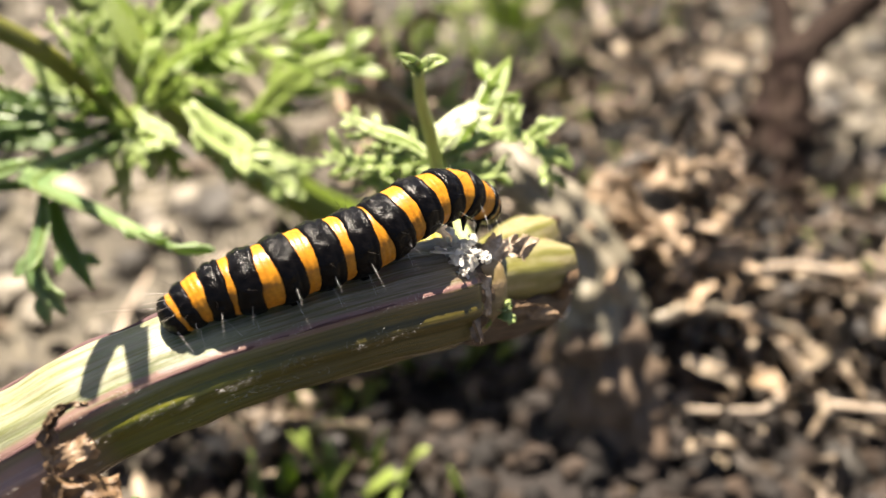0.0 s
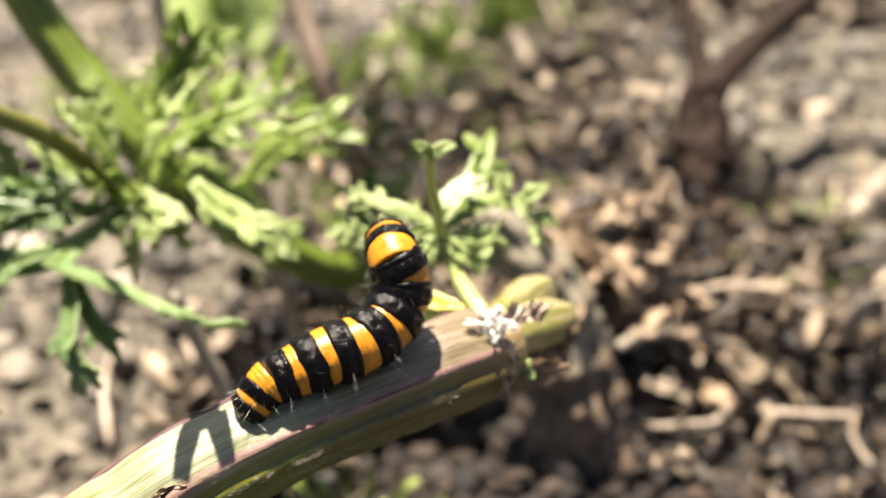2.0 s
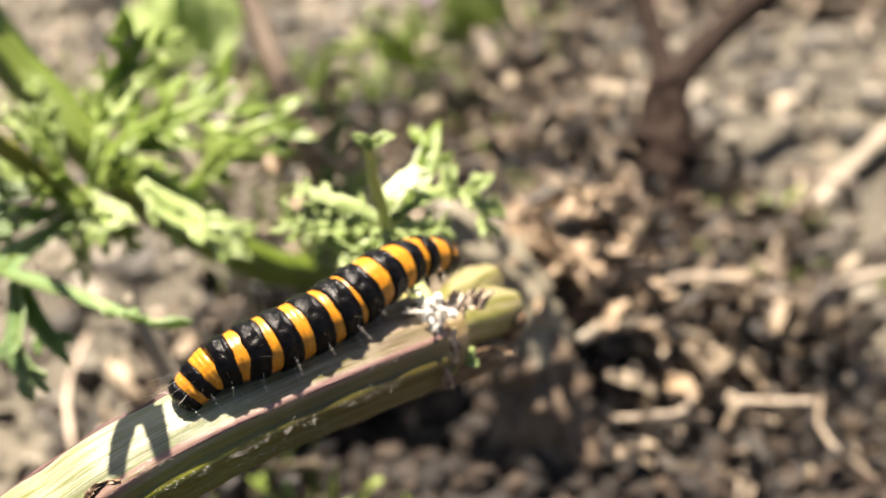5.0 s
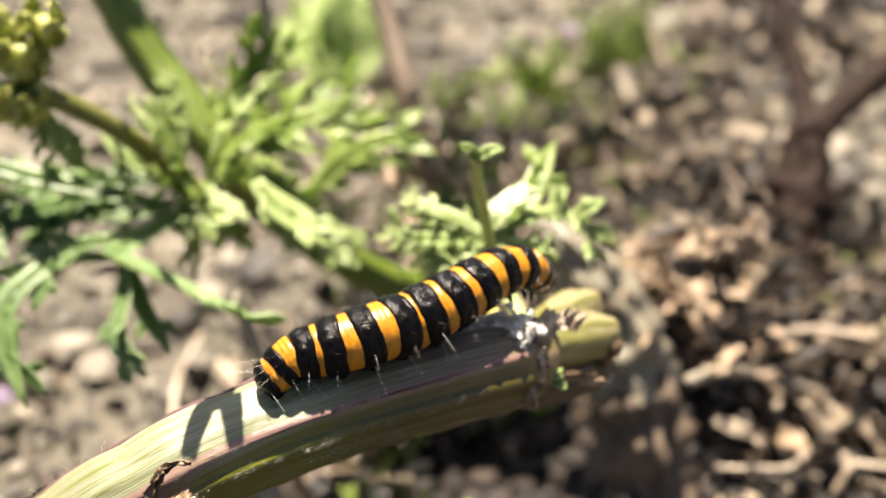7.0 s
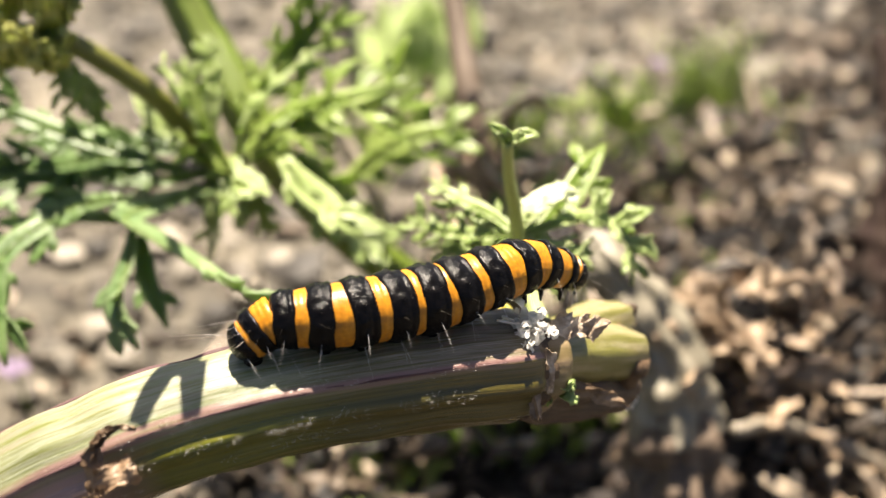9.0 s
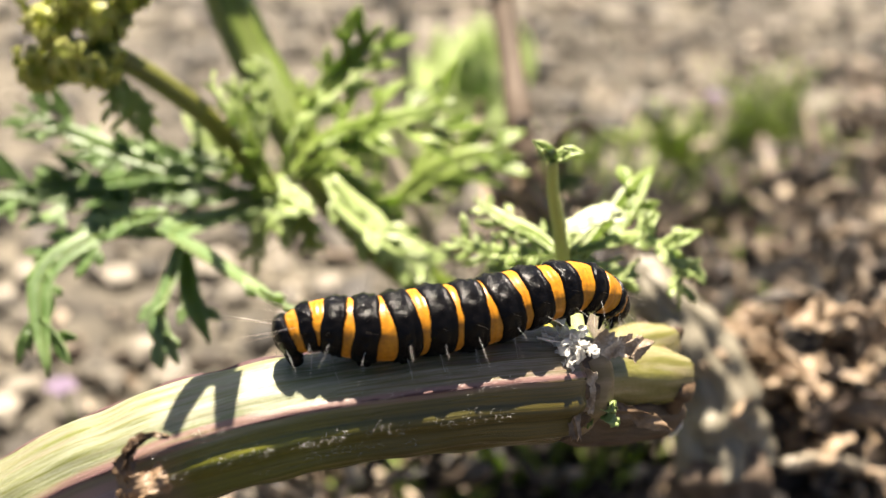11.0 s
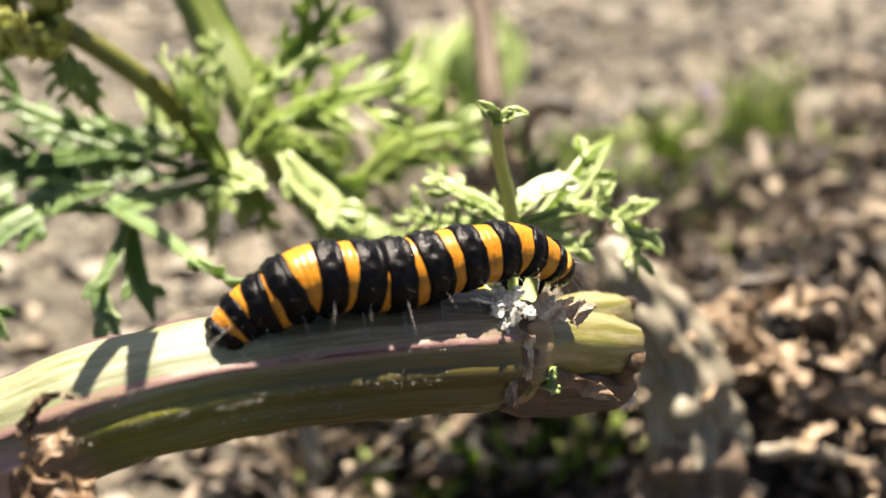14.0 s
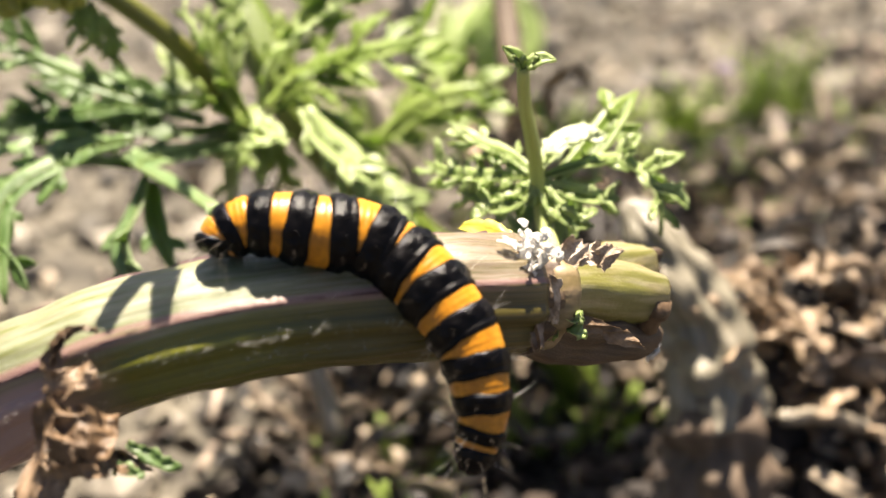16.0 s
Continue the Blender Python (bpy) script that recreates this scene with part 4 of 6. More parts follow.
    L([(-7, 123, 18), (-5.5, 127, 26), (-4, 131, 33), (-2.6, 133, 38)], (0.2, -0.8, 0.5), plant, M_LEAF_BLUE, width=0.9, lobes=4, lobe=3.2, seed=91, crinkle=0.6)
    L([(-5, 124, 14), (-2, 128, 24), (0.4, 130, 30), (2.4, 131, 35)], (0.2, -0.8, 0.5), plant, M_LEAF_YOUNG, width=1.1, lobes=3, lobe=2.6, seed=92, crinkle=0.6)
    # small curled leaves crowded in the whorl
    rw = np.random.default_rng(88)
    for k, (e, droop) in enumerate((((-36.0, 100.5, 56.0), 0), ((-33.4, 101.5, 55.0), 0), ((-27.5, 104.5, 53.5), 0), ((-24.0, 106.5, 55.5), 0), ((-21.5, 105.0, 47.5), 0.2), ((-26.0, 99.0, 40.5), 0.4), ((-31.5, 97.0, 40.0), 0.4), ((-36.5, 99.0, 48.5), 0), ((-23.0, 108.5, 50.5), 0))):
        o = np.array((-30.6, 102.8, 43.6)) + rw.normal(size=3) * 0.7
        e = np.array(e)
        mid = (o + e) / 2 + rw.normal(size=3) * 0.7 + (0, -0.6, 0.6)
        L([o, (o + mid) / 2 + (0, -0.8, 0), mid + (0, -1.2, 0.4), e + (0, 0.8, -1.5), e + (e - mid) * 0.3 + (rw.normal() * 0.8, 1.6, -2.0)], (rw.normal() * 0.3, -0.4, 1), plant, (M_LEAF_YOUNG, M_LEAF, M_LEAF)[k % 3], width=0.6, lobes=3, lobe=1.9, seed=130 + k, crinkle=0.7, start=0.35, droop=droop)
    # a leaf higher up, between the sun and the bent stem
    s = Soup()
    strip(s, [(-49.1, 128.1, 78.0), (-37.6, 106.1, 86.0), (-26.8, 80.5, 88.6), (-24.3, 72.7, 88.6), (-23.9, 69.1, 88.0)], (0, 0.3, 1), [0.4, 0.4, 0.5, 0.7, 1.05, 1.15], 0.05, 0.15, 26, 30)
    strip(s, [(-24.6, 70.5, 88.3), (-25.2, 67.9, 87.5), (-25.5, 66.1, 86.9)], (0, 0.3, 1), [0.85, 0.78, 0.55], 0.05, 0.1, 27, 8)
    strip(s, [(-23.2, 70.5, 88.3), (-22.6, 68.1, 87.7), (-22.3, 66.8, 87.3)], (0, 0.3, 1), [0.85, 0.8, 0.55], 0.05, 0.1, 28, 8)
    s.make("leaf", M_LEAF_THIN, plant)
    # unseen leaves overhead on an added stem, only there to shade the litter
    for k, (foot, pts) in enumerate([((-50, 126.5, 79), [(-37, 133, 90), (-33, 131, 91), (-29, 129, 91), (-25, 128, 90)]), ((-50.5, 127, 84), [(-42, 129, 93), (-36, 130, 93.5), (-30, 131, 93), (-24, 132, 92)]), ((-51, 127, 88), [(-63, 134, 91), (-57, 138, 91.5), (-51, 142, 91), (-46, 146, 90)]), ((-51, 127, 86), [(-53, 150, 91), (-45, 154, 91), (-36, 158, 90)])]):
        pts = [(x + 23, y + 19, z) for x, y, z in pts]
        mid = (np.array(foot) + pts[0]) / 2 + (0, 0, 3)
        part_tube("shade_leaf_stalk", [(*foot, 0.6), (*mid, 0.55), (*pts[0], 0.5)], M_GREEN_STEM, plant, n=14, sides=8)
        L(pts, (0, 0.3, 1), plant, M_LEAF, width=3.4 if k < 2 else 2.2, lobes=4, lobe=9.5 if k < 2 else 7.0, seed=70 + k, crinkle=0.8, start=0.1)
    part_tube("shade_leaf_stem", [(-49, 126, 74, 1.5), (-50.5, 127, 84, 1.3), (-52, 127.5, 98, 1.1)], M_GREEN_STEM, plant, n=10, sides=12)
    # flower buds
    r = np.random.default_rng(31)
    for k, (x, y, z, s) in enumerate([(-46.8, 95.2, 57.8, 2.0), (-49.4, 96.1, 60.4, 2.1), (-44.4, 96.7, 61.2, 2.0), (-46.8, 97.4, 63.2, 2.1), (-44.0, 94.6, 57.2, 1.5), (-50.6, 95.7, 56.0, 1.7), (-42.4, 97.8, 63.8, 1.7)]):
        v, f, uv = tube([(x, y + 0.6, z - s, s * 0.35), (x, y + 0.3, z - s * 0.5, s * 0.7), (x, y, z + s * 0.2, s * 0.75), (x, y, z + s * 0.8, s * 0.65), (x, y, z + s, s * 0.4)], 14, 22, ribs=8, rib_depth=0.14, rough=0.5, seed=k)
        b = obj("bud", v - np.array(plant.location), f, M_BUD, plant, "yellow-green flower bud", uv=uv)
        for q in range(9):
            a = q * 2.4 + k
            o = np.array((x + math.cos(a) * s * 0.6, y + math.sin(a) * s * 0.6, z + s * (0.9 - 0.2 * q)))
            e = Soup()
            strip(e, [o, o + (math.cos(a) * 0.7, math.sin(a) * 0.7, 0.9), o + (math.cos(a) * 0.4, math.sin(a) * 0.4, 1.8)], (math.cos(a), math.sin(a), 0.2), [0.6, 0.9, 0.3], 0.6, 0.9, k * 7 + q, 8, 0.1)
            e.make("bract", M_BUD, plant)
        p = np.array((-44, 96, 58.8))
        part_tube("pedicel", [(*p, 0.6), (*((p + (x, y + 0.6, z - s)) / 2 + (0, 0, -0.3)), 0.5), (x, y + 0.6, z - s * 0.8, 0.55)], M_GREEN_STEM, plant, n=8, sides=8)
    for k in range(3):
        o = np.array((-43.2 + k * 0.9, 95.4, 57.6 - k))
        L([o, o + (0.2 + 0.6 * k, -0.8, -1.8), o + (0.4 + 0.5 * k, -1.2, -4.4)], (0.3, -1, 0.2), plant, M_LEAF, width=0.45, lobes=3, lobe=1.5, seed=33 + k, crinkle=0.3)
    return plant


def build_sprig(plant):
    """The pale crinkled side shoot that sprouts behind the break."""
    sprig = plant
    part_tube("side_stalk", [(4.2, 72.6, 45.0, 0.9), (2.8, 77, 44.8, 0.8), (0.8, 81.6, 46.2, 0.7), (-0.4, 84.2, 49.0, 0.62), (-1.1, 83.5, 53.0, 0.56), (-1.7, 82.1, 56.5, 0.5), (-1.9, 81.1, 59.6, 0.44)], M_PALE_STEM, sprig, n=50, sides=12, ribs=5, rib_depth=0.05)
    L = lambda *a, **k: lobed_leaf("leaflet", *a, **{**k, "crinkle": 0.9, "sweep": 0.7, "lobe": k["lobe"] * 0.78, "lobes": max(1, k["lobes"] - 1), "cup": 0.6})
    L([(-1.9, 81.1, 59.4), (-2.4, 80.9, 60.4), (-3.4, 80.8, 61.2)], (0, -0.6, 1), sprig, M_LEAF_YOUNG, width=0.42, lobes=1, lobe=0.7, seed=41, crinkle=0.3, teeth=1)
    L([(-1.9, 81.1, 59.4), (-0.8, 81.2, 60.3), (0.4, 81.4, 60.4)], (0, -0.6, 1), sprig, M_LEAF_YOUNG, width=0.45, lobes=2, lobe=0.7, seed=42, crinkle=0.3, teeth=1)
    L([(-0.6, 84.6, 50.2), (0.8, 86.4, 51.6), (2.4, 88, 52.2), (3.8, 89.2, 52.0)], (-0.2, -0.35, 1), sprig, M_LEAF_WHITE, width=0.85, lobes=4, lobe=2.0, seed=43, crinkle=0.6)
    L([(-0.4, 84.6, 49.6), (2.7, 86.3, 50.4), (5.4, 88.2, 50.2), (7.7, 88.4, 49.0), (8.9, 87.3, 47.6), (9.4, 85.9, 45.3)], (0, -0.5, 1), sprig, M_LEAF_YOUNG, width=0.54, lobes=4, lobe=2.6, seed=44, crinkle=0.6, start=0.4)
    L([(5.4, 88.2, 50.2), (6.0, 89.4, 51.2), (6.8, 90.2, 51.9)], (0, -0.6, 1), sprig, M_LEAF_YOUNG, width=0.54, lobes=2, lobe=1.4, seed=45, crinkle=0.5)
    L([(7.0, 88.4, 49.4), (8.8, 89, 50.2), (10.4, 89.6, 50.9)], (0, -0.6, 1), sprig, M_LEAF_YOUNG, width=0.58, lobes=2, lobe=1.3, seed=46, crinkle=0.5)
    L([(8.4, 88, 48.4), (10, 88.1, 48), (11.3, 88, 46.9)], (0, -0.6, 1), sprig, M_LEAF_YOUNG, width=0.54, lobes=2, lobe=1.4, seed=47, crinkle=0.5)
    L([(-0.7, 84.8, 49.8), (-3.7, 85.6, 48.8), (-6.6, 87.0, 47.9), (-8.8, 88.4, 47.5), (-10.6, 89.6, 47.6)], (0, -0.5, 1), sprig, M_LEAF_YOUNG, width=0.54, lobes=7, lobe=2.4, seed=48, crinkle=0.8, start=0.15)
    L([(-0.7, 84.8, 49.6), (-3.0, 86.6, 50.2), (-6.2, 88.6, 50.4), (-8.8, 90.2, 51.2)], (0, -0.5, 1), sprig, M_LEAF_YOUNG, width=0.50, lobes=5, lobe=2.0, seed=49, crinkle=0.8, start=0.25)
    L([(0.8, 86, 49), (3.0, 90, 50.0), (4.8, 94, 52.0), (6, 97, 53)], (0, -0.6, 1), sprig, M_LEAF, width=0.94, lobes=3, lobe=3.0, seed=50, crinkle=0.8)
    L([(-0.6, 84.4, 49.6), (-1.6, 83.2, 48.4), (-3.2, 82.6, 47.6), (-5.0, 83.0, 47.4)], (0, -0.6, 1), sprig, M_LEAF_YOUNG, width=0.6, lobes=5, lobe=1.7, seed=51, crinkle=0.8, start=0.1)
    L([(-0.4, 84.4, 49.4), (0.8, 83.2, 48.2), (2.4, 82.8, 47.2), (4.2, 83.4, 46.6)], (0, -0.6, 1), sprig, M_LEAF_YOUNG, width=0.65, lobes=4, lobe=1.7, seed=52, crinkle=0.8, start=0.1)
    L([(-0.2, 84.6, 49.2), (1.4, 84.6, 48.8), (3.6, 85.2, 48.2), (5.8, 86.4, 47.8)], (0, -0.6, 1), sprig, M_LEAF_YOUNG, width=0.7, lobes=4, lobe=2.0, seed=53, crinkle=0.8, start=0.1)
    L([(-0.6, 84.6, 49.2), (-2.4, 85.4, 47.6), (-4.6, 86.6, 46.4), (-7.4, 88.4, 45.8)], (0, -0.6, 1), sprig, M_LEAF_YOUNG, width=0.7, lobes=5, lobe=2.2, seed=54, crinkle=0.8, start=0.1)


# ---- dead stems and plants behind ----
def build_background():
    d = empty("dead_stump", (0.0185, 0.101, 0.0), "grey-tan dead ragwort stem standing in the litter", "stem")
    # lower stump takes a darker brown in place of shade
    part_tube("shaded_base", [(18.8, 98, -8, 6.0), (18.6, 100.8, 4.5, 5.6), (18.2, 103, 12.7, 5.0), (17.0, 105.4, 18.7, 4.3)], M_HERB, d, "base of the stalk, coloured dark for shade", n=40, sides=48, ribs=11, rib_depth=0.06, rough=0.5, seed=12)
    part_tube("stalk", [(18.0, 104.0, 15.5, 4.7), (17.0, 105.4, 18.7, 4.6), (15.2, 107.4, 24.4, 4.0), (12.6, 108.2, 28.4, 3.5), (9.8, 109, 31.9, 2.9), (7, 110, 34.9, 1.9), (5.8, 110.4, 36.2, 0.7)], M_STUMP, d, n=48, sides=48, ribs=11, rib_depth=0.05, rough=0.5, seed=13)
    r = np.random.default_rng(9)
    for k, (x, y, z) in enumerate([(17.2, 104.0, 25.0), (19.4, 103.6, 22), (15.4, 105.2, 27.4), (12.4, 106.6, 30.2)]):
        s = Soup()
        o = np.array((x, y, z))
        q = o + r.normal(size=3) * (2.5, 1.5, 2)
        strip(s, [o, (o + q) / 2 + r.normal(size=3) * 0.6, q], r.normal(size=3), [1.2, 1.5, 0.5], 0.6, 0.9, k, 9, 0.15)
        s.make("leaf_scar", M_DRY, d, "torn tan leaf base")
    twigs = [[(25.2, 121.8, 3.6, 0.8), (29.1, 125, 4.6, 1.2), (34.0, 128.4, 7.2, 1.5), (38.0, 130.8, 8.8, 1.9), (39.4, 132, 9.2, 1.0)],
             [(24, 124, 8.5, 0.9), (31, 126, 6.4, 1.0), (37.1, 126.9, 3.3, 1.0), (48.7, 127.4, -2.9, 0.9), (56, 127.6, -4.4, 0.8)],
             [(24.5, 106, 16, 0.8), (30, 112, 13, 0.8), (38, 117, 8, 0.7), (47, 119, 3, 0.6)],
             [(68.5, 148, -8, 1.3), (83.2, 162.3, -3, 1.5), (99.1, 175.7, 0, 1.5), (114, 186, 3, 1.3)]]
    stalks = [[(-25.8, 130, 38, 0.9), (-24.4, 129, 35.9, 1.0), (-21.8, 126.7, 32.7, 1.0), (-18.7, 125.2, 27, 1.0), (-15, 124, -4, 1.1)],
              [(-48, 235, 34, 1.8), (-44, 228, 20, 1.8), (-40, 222, -6, 1.9)],
              [(-20.5, 97, 12, 1.0), (-24.5, 99, 22, 1.0), (-28.2, 101, 32, 0.8)]]
    for name, pts in [("curled_twig", p) for p in twigs] + [("pale_stalk", p) for p in stalks]:
        v, f, uv = tube(pts, 20, 10, ribs=3, rib_depth=0.06, rough=0.35, seed=int(abs(pts[0][0])))
        tagged(obj(name, v, f, M_DEAD_STEM, uv=uv), "curved straw-coloured dead stalk in the litter", "stalk", "dead stalks")
    # dark rod laid in place of a thin shadow line across the sand
    v, f, uv = tube([(-82, 131, relief(-82, 131) + 0.6, 0.5), (-72, 134, relief(-72, 134) + 0.9, 0.8), (-61, 136, relief(-61, 136) + 0.8, 0.75), (-48, 138.5, relief(-48, 138.5) + 0.5, 0.4)], 24, 8, rough=0.4, seed=8)
    tagged(obj("twig", v, f, M_WOOD, uv=uv), "thin dark rod standing in for a shadow line on the sandy soil", "twig")
    fork = empty("dead_shrub", (0.049, 0.150, -0.005), "dark brown forked woody dead stem", "stem")
    part_tube("trunk", [(46.4, 141, -10, 5.2), (49.4, 150, -1, 4.8), (52.4, 163, 9.6, 4.4), (55.7, 172, 16.4, 4.0)], M_WOOD, fork, n=60, sides=32, ribs=7, rib_depth=0.10, rough=0.6, seed=2)
    part_tube("branch", [(55, 171, 15.8, 2.8), (55.2, 178, 19, 2.3), (54.8, 186, 23.4, 1.9), (54, 198, 31, 1.6)], M_WOOD, fork, n=18, sides=12, rough=0.3, seed=3)
    part_tube("branch", [(55.4, 171.4, 16, 3.0), (64.5, 180, 19.6, 2.8), (77.2, 190.4, 23.2, 2.6), (90, 200, 28, 2.4)], M_WOOD, fork, n=18, sides=12, rough=0.3, seed=4)
    bs = empty("dead_herb", (0.0, 0.142, -0.006), "brown dead herb stalk with withered leaves hanging on it", "stem")
    part_tube("stalk", [(0, 142, -8, 1.9), (-3, 140, 10, 1.8), (-7, 138, 27, 1.7), (-10, 141, 36, 1.7), (-13, 150, 43, 1.6), (-17, 161, 53, 1.7), (-22, 174, 66, 1.7)], M_HERB, bs, n=40, sides=14, ribs=5, rib_depth=0.05, rough=0.2, seed=5)
    rh = np.random.default_rng(51)
    for k in range(30):
        o = np.array((-8.5, 130, 34)) + rh.normal(size=3) * (3.0, 5.0, 3.0)
        e = o + rh.normal(size=3) * (3.4, 3.0, 3.0) + (0, 0, -1.0)
        w = rh.uniform(0.4, 0.95)
        s = Soup()
        strip(s, [o, (o + e) / 2 + rh.normal(size=3) * 0.9, e], rh.normal(size=3), [w * 0.3, w, w * 0.7, w * 1.1, w * 0.2], 0.7, 0.8, 400 + k, 10, 0.1)
        s.make("withered_leaf", M_DRY, bs)
    br = empty("broad_leaf_weed", (-0.028, 0.236, -0.004), "low weed with a tuft of fresh green leaves", "plant")
    rb = np.random.default_rng(64)
    for k in range(18):
        o = np.array((-27, 236, -3)) + rb.normal(size=3) * (5, 4, 0.5)
        e = o + np.array((rb.normal() * 7 - 3, rb.uniform(4, 20), rb.uniform(8, 20)))
        s = Soup()
        w = rb.uniform(1.8, 3.6)
        strip(s, [o, (o + e) / 2 + rb.normal(size=3) * 1.6, e], rb.normal(size=3) * 0.35 + (0, -0.3, 1), [w * 0.2, w * 0.8, w * 1.1, w, w * 0.2], 0.2, 0.6, 200 + k, 12, 0.12)
        s.make("leaf", M_LEAF_YOUNG, br)
    for k, (x, y, z) in enumerate([(20.1, 226.2, 12.0), (-66, 118, 2.5)]):
        fl = empty("pink_flower", (x * MM, y * MM, (z - 3) * MM), "tiny pale pink wild flower on a thin stalk", "flower", "pink flowers")
        for q in range(5):
            a = q * 1.257
            s = Soup()
            strip(s, [(x, y, z), (x + math.cos(a) * 1.2, y + math.sin(a) * 1.2, z + 0.5), (x + math.cos(a) * 2.2, y + math.sin(a) * 2.2, z + 0.3)], (0, 0, 1), [0.4, 0.9, 0.5], 0.2, 0.2, q, 6, 0.1)
            s.make("petal", M_PINK, fl)
        part_tube("flower_stalk", [(x + 1, y + 1, relief(x, y) - 1, 0.4), (x, y, z, 0.3)], M_GREEN_STEM, fl, n=5, sides=6)
    for k, (x, y, s, mat, lab) in enumerate([(58, 200, 2.0, M_FRASS, "small chalk-white stone on the litter"), (-40, 90, 6.0, M_PEBBLE, "tan stone lying on sandy soil")]):
        bm = bmesh.new()
        bmesh.ops.create_icosphere(bm, subdivisions=3, radius=s * MM)
        for v in bm.verts:
            v.co *= 1 + 0.35 * noise.noise(v.co / (s * MM) * 1.3 + Vector((k * 5, 0, 0)))
            v.co.z *= 0.7
        me = bpy.data.meshes.new("stone")
        bm.to_mesh(me)
        bm.free()
        me.materials.append(mat)
        st = new("stone", me)
        st.location = (x * MM, y * MM, (relief(x, y) + s * 0.35 + (3 if k < 1 else 0)) * MM)
        tagged(st, lab, "stone", "stones")


# ---- the caterpillars ----
RING_AT = (0, 0.054, 0.107, 0.19, 0.28, 0.37, 0.464, 0.554, 0.65, 0.741, 0.824, 0.902, 0.958, 1.0)  # tail tip, twelve orange rings, head tip, as shares of the body
BLACK_LONG = (1.1, 0.90, 1.40, 1.56, 1.64, 1.82, 1.78, 1.80, 1.64, 1.44, 1.24, 0.80, 1.7)
ORANGE_LONG = (0.9, 1.3, 1.9, 2.0, 2.0, 2.0, 2.0, 2.0, 2.0, 1.9, 1.7, 0.9)
RADII = ((0, 0.054, 0.107, 0.19, 0.28, 0.464, 0.554, 0.65, 0.741, 0.824, 0.902, 0.958, 1), (1.3, 1.5, 1.72, 2.06, 2.26, 2.34, 2.34, 2.2, 2.04, 1.84, 1.56, 1.3, 1.05))
WARTS = ((0.26, 0.40), (0.70, 0.46), (1.12, 0.40), (1.55, 0.48), (1.98, 0.42))


def radius_at(f):
    return float(np.interp(f, *RADII))


def skin(rings, sides, shape):
    """A band of the body along x from shape(u, a) -> x, radius."""
    verts, faces = [], []
    for k in range(rings):
        for j in range(sides):
            a = 2 * math.pi * j / sides
            x, r = shape(k / (rings - 1), a)
            verts.append((x, math.sin(a) * r, math.cos(a) * r * (0.98 if math.cos(a) > 0 else 0.90)))
    for k in range(rings - 1):
        for j in range(sides):
            p, q = k * sides + j, k * sides + (j + 1) % sides
            faces.append((p, q, q + sides, p + sides))
    faces.append(tuple(range(sides))[::-1])
    faces.append(tuple(range((rings - 1) * sides, rings * sides)))
    return np.array(verts) * MM, faces


def around(a, u, scale, seed):
    return noise.noise(Vector((math.cos(a) * scale, math.sin(a) * scale, u + seed * 7.7)))


def black_shape(ra, rb, length, seed, closed=0):
    """A swollen black segment with steep edges, a cross fold and a row of warts; closed -1 or 1 rounds off that end."""
    def shape(u, a):
        e = abs(2 * u - 1)
        r = (ra + (rb - ra) * u) * (1.035 - 0.16 * e ** 7)
        if closed:
            c = u if closed > 0 else 1 - u
            r = (ra + (rb - ra) * u) * 1.03 * math.sqrt(max(0.015, 1 - max(0, (c - 0.2) / 0.8) ** 2.4)) * (1 - 0.12 * max(0, 1 - c * 7))
            if closed > 0:
                r *= 1 - 0.05 * math.exp(-(math.sin(a) / 0.16) ** 2) * c
        elif length > 1.1:
            r *= 1 - 0.035 * math.exp(-((u - 0.70 - 0.03 * around(a, 0, 2, seed)) / 0.05) ** 2)
        high = 0.016 * around(a, u * 1.5, 2.2, seed) + 0.014 * around(a, u * 3, 5.5, seed + 3)
        for c, v in WARTS:
            off = abs(abs((a + math.pi) % (2 * math.pi) - math.pi) - c)
            high += 0.052 * math.exp(-(off / 0.115) ** 2 - ((u - v) * length / 0.24) ** 2)
        sway = 0.16 * around(a, 0.2 * (u > 0.5), 1.5, seed + 5) + 0.05 * around(a, 0.3 * (u > 0.5), 4.0, seed + 9)
        return (u - 0.5) * length + sway * e ** 2, r * (1 + high)
    return shape


def orange_shape(ra, rb, length, seed):
    """The soft orange skin between two segments, with two shallow folds round it."""
    def shape(u, a):
        v = (u - 0.5) * length
        wave = 0.06 * around(a, 0, 1.8, seed)
        fold = (0.009 + 0.008 * around(a, 1, 1.3, seed)) * math.cos((v + wave) * 2 * math.pi / 0.42) * math.exp(-(v / 0.5) ** 2)
        r = (ra + (rb - ra) * u) * (0.955 + fold - 0.05 * (v / length * 2) ** 4)
        return v, r * (1 + 0.010 * around(a, u * 2, 5.0, seed + 2))
    return shape


def hair(s, o, n, long, rad, drop=0.0):
    """One tapered bristle from o along n (mm), drooping."""
    n = np.asarray(n, dtype=float)
    n /= np.linalg.norm(n)
    w1 = np.cross(n, (0.31, 0.52, 0.79))
    w1 /= np.linalg.norm(w1)
    w2 = np.cross(n, w1)
    v = []
    for u, q in ((0, 1.0), (0.35, 0.9), (0.7, 0.6), (1.0, 0.15)):
        c = np.asarray(o) + n * long * u + np.array((0, 0, -drop)) * long * u * u
        v += [c + (w1 * math.cos(g * 2.094) + w2 * math.sin(g * 2.094)) * rad * q for g in range(3)]
    s.add(np.array(v) * MM, [(i + g, i + (g + 1) % 3, i + 3 + (g + 1) % 3, i + 3 + g) for i in (0, 3, 6) for g in range(3)])


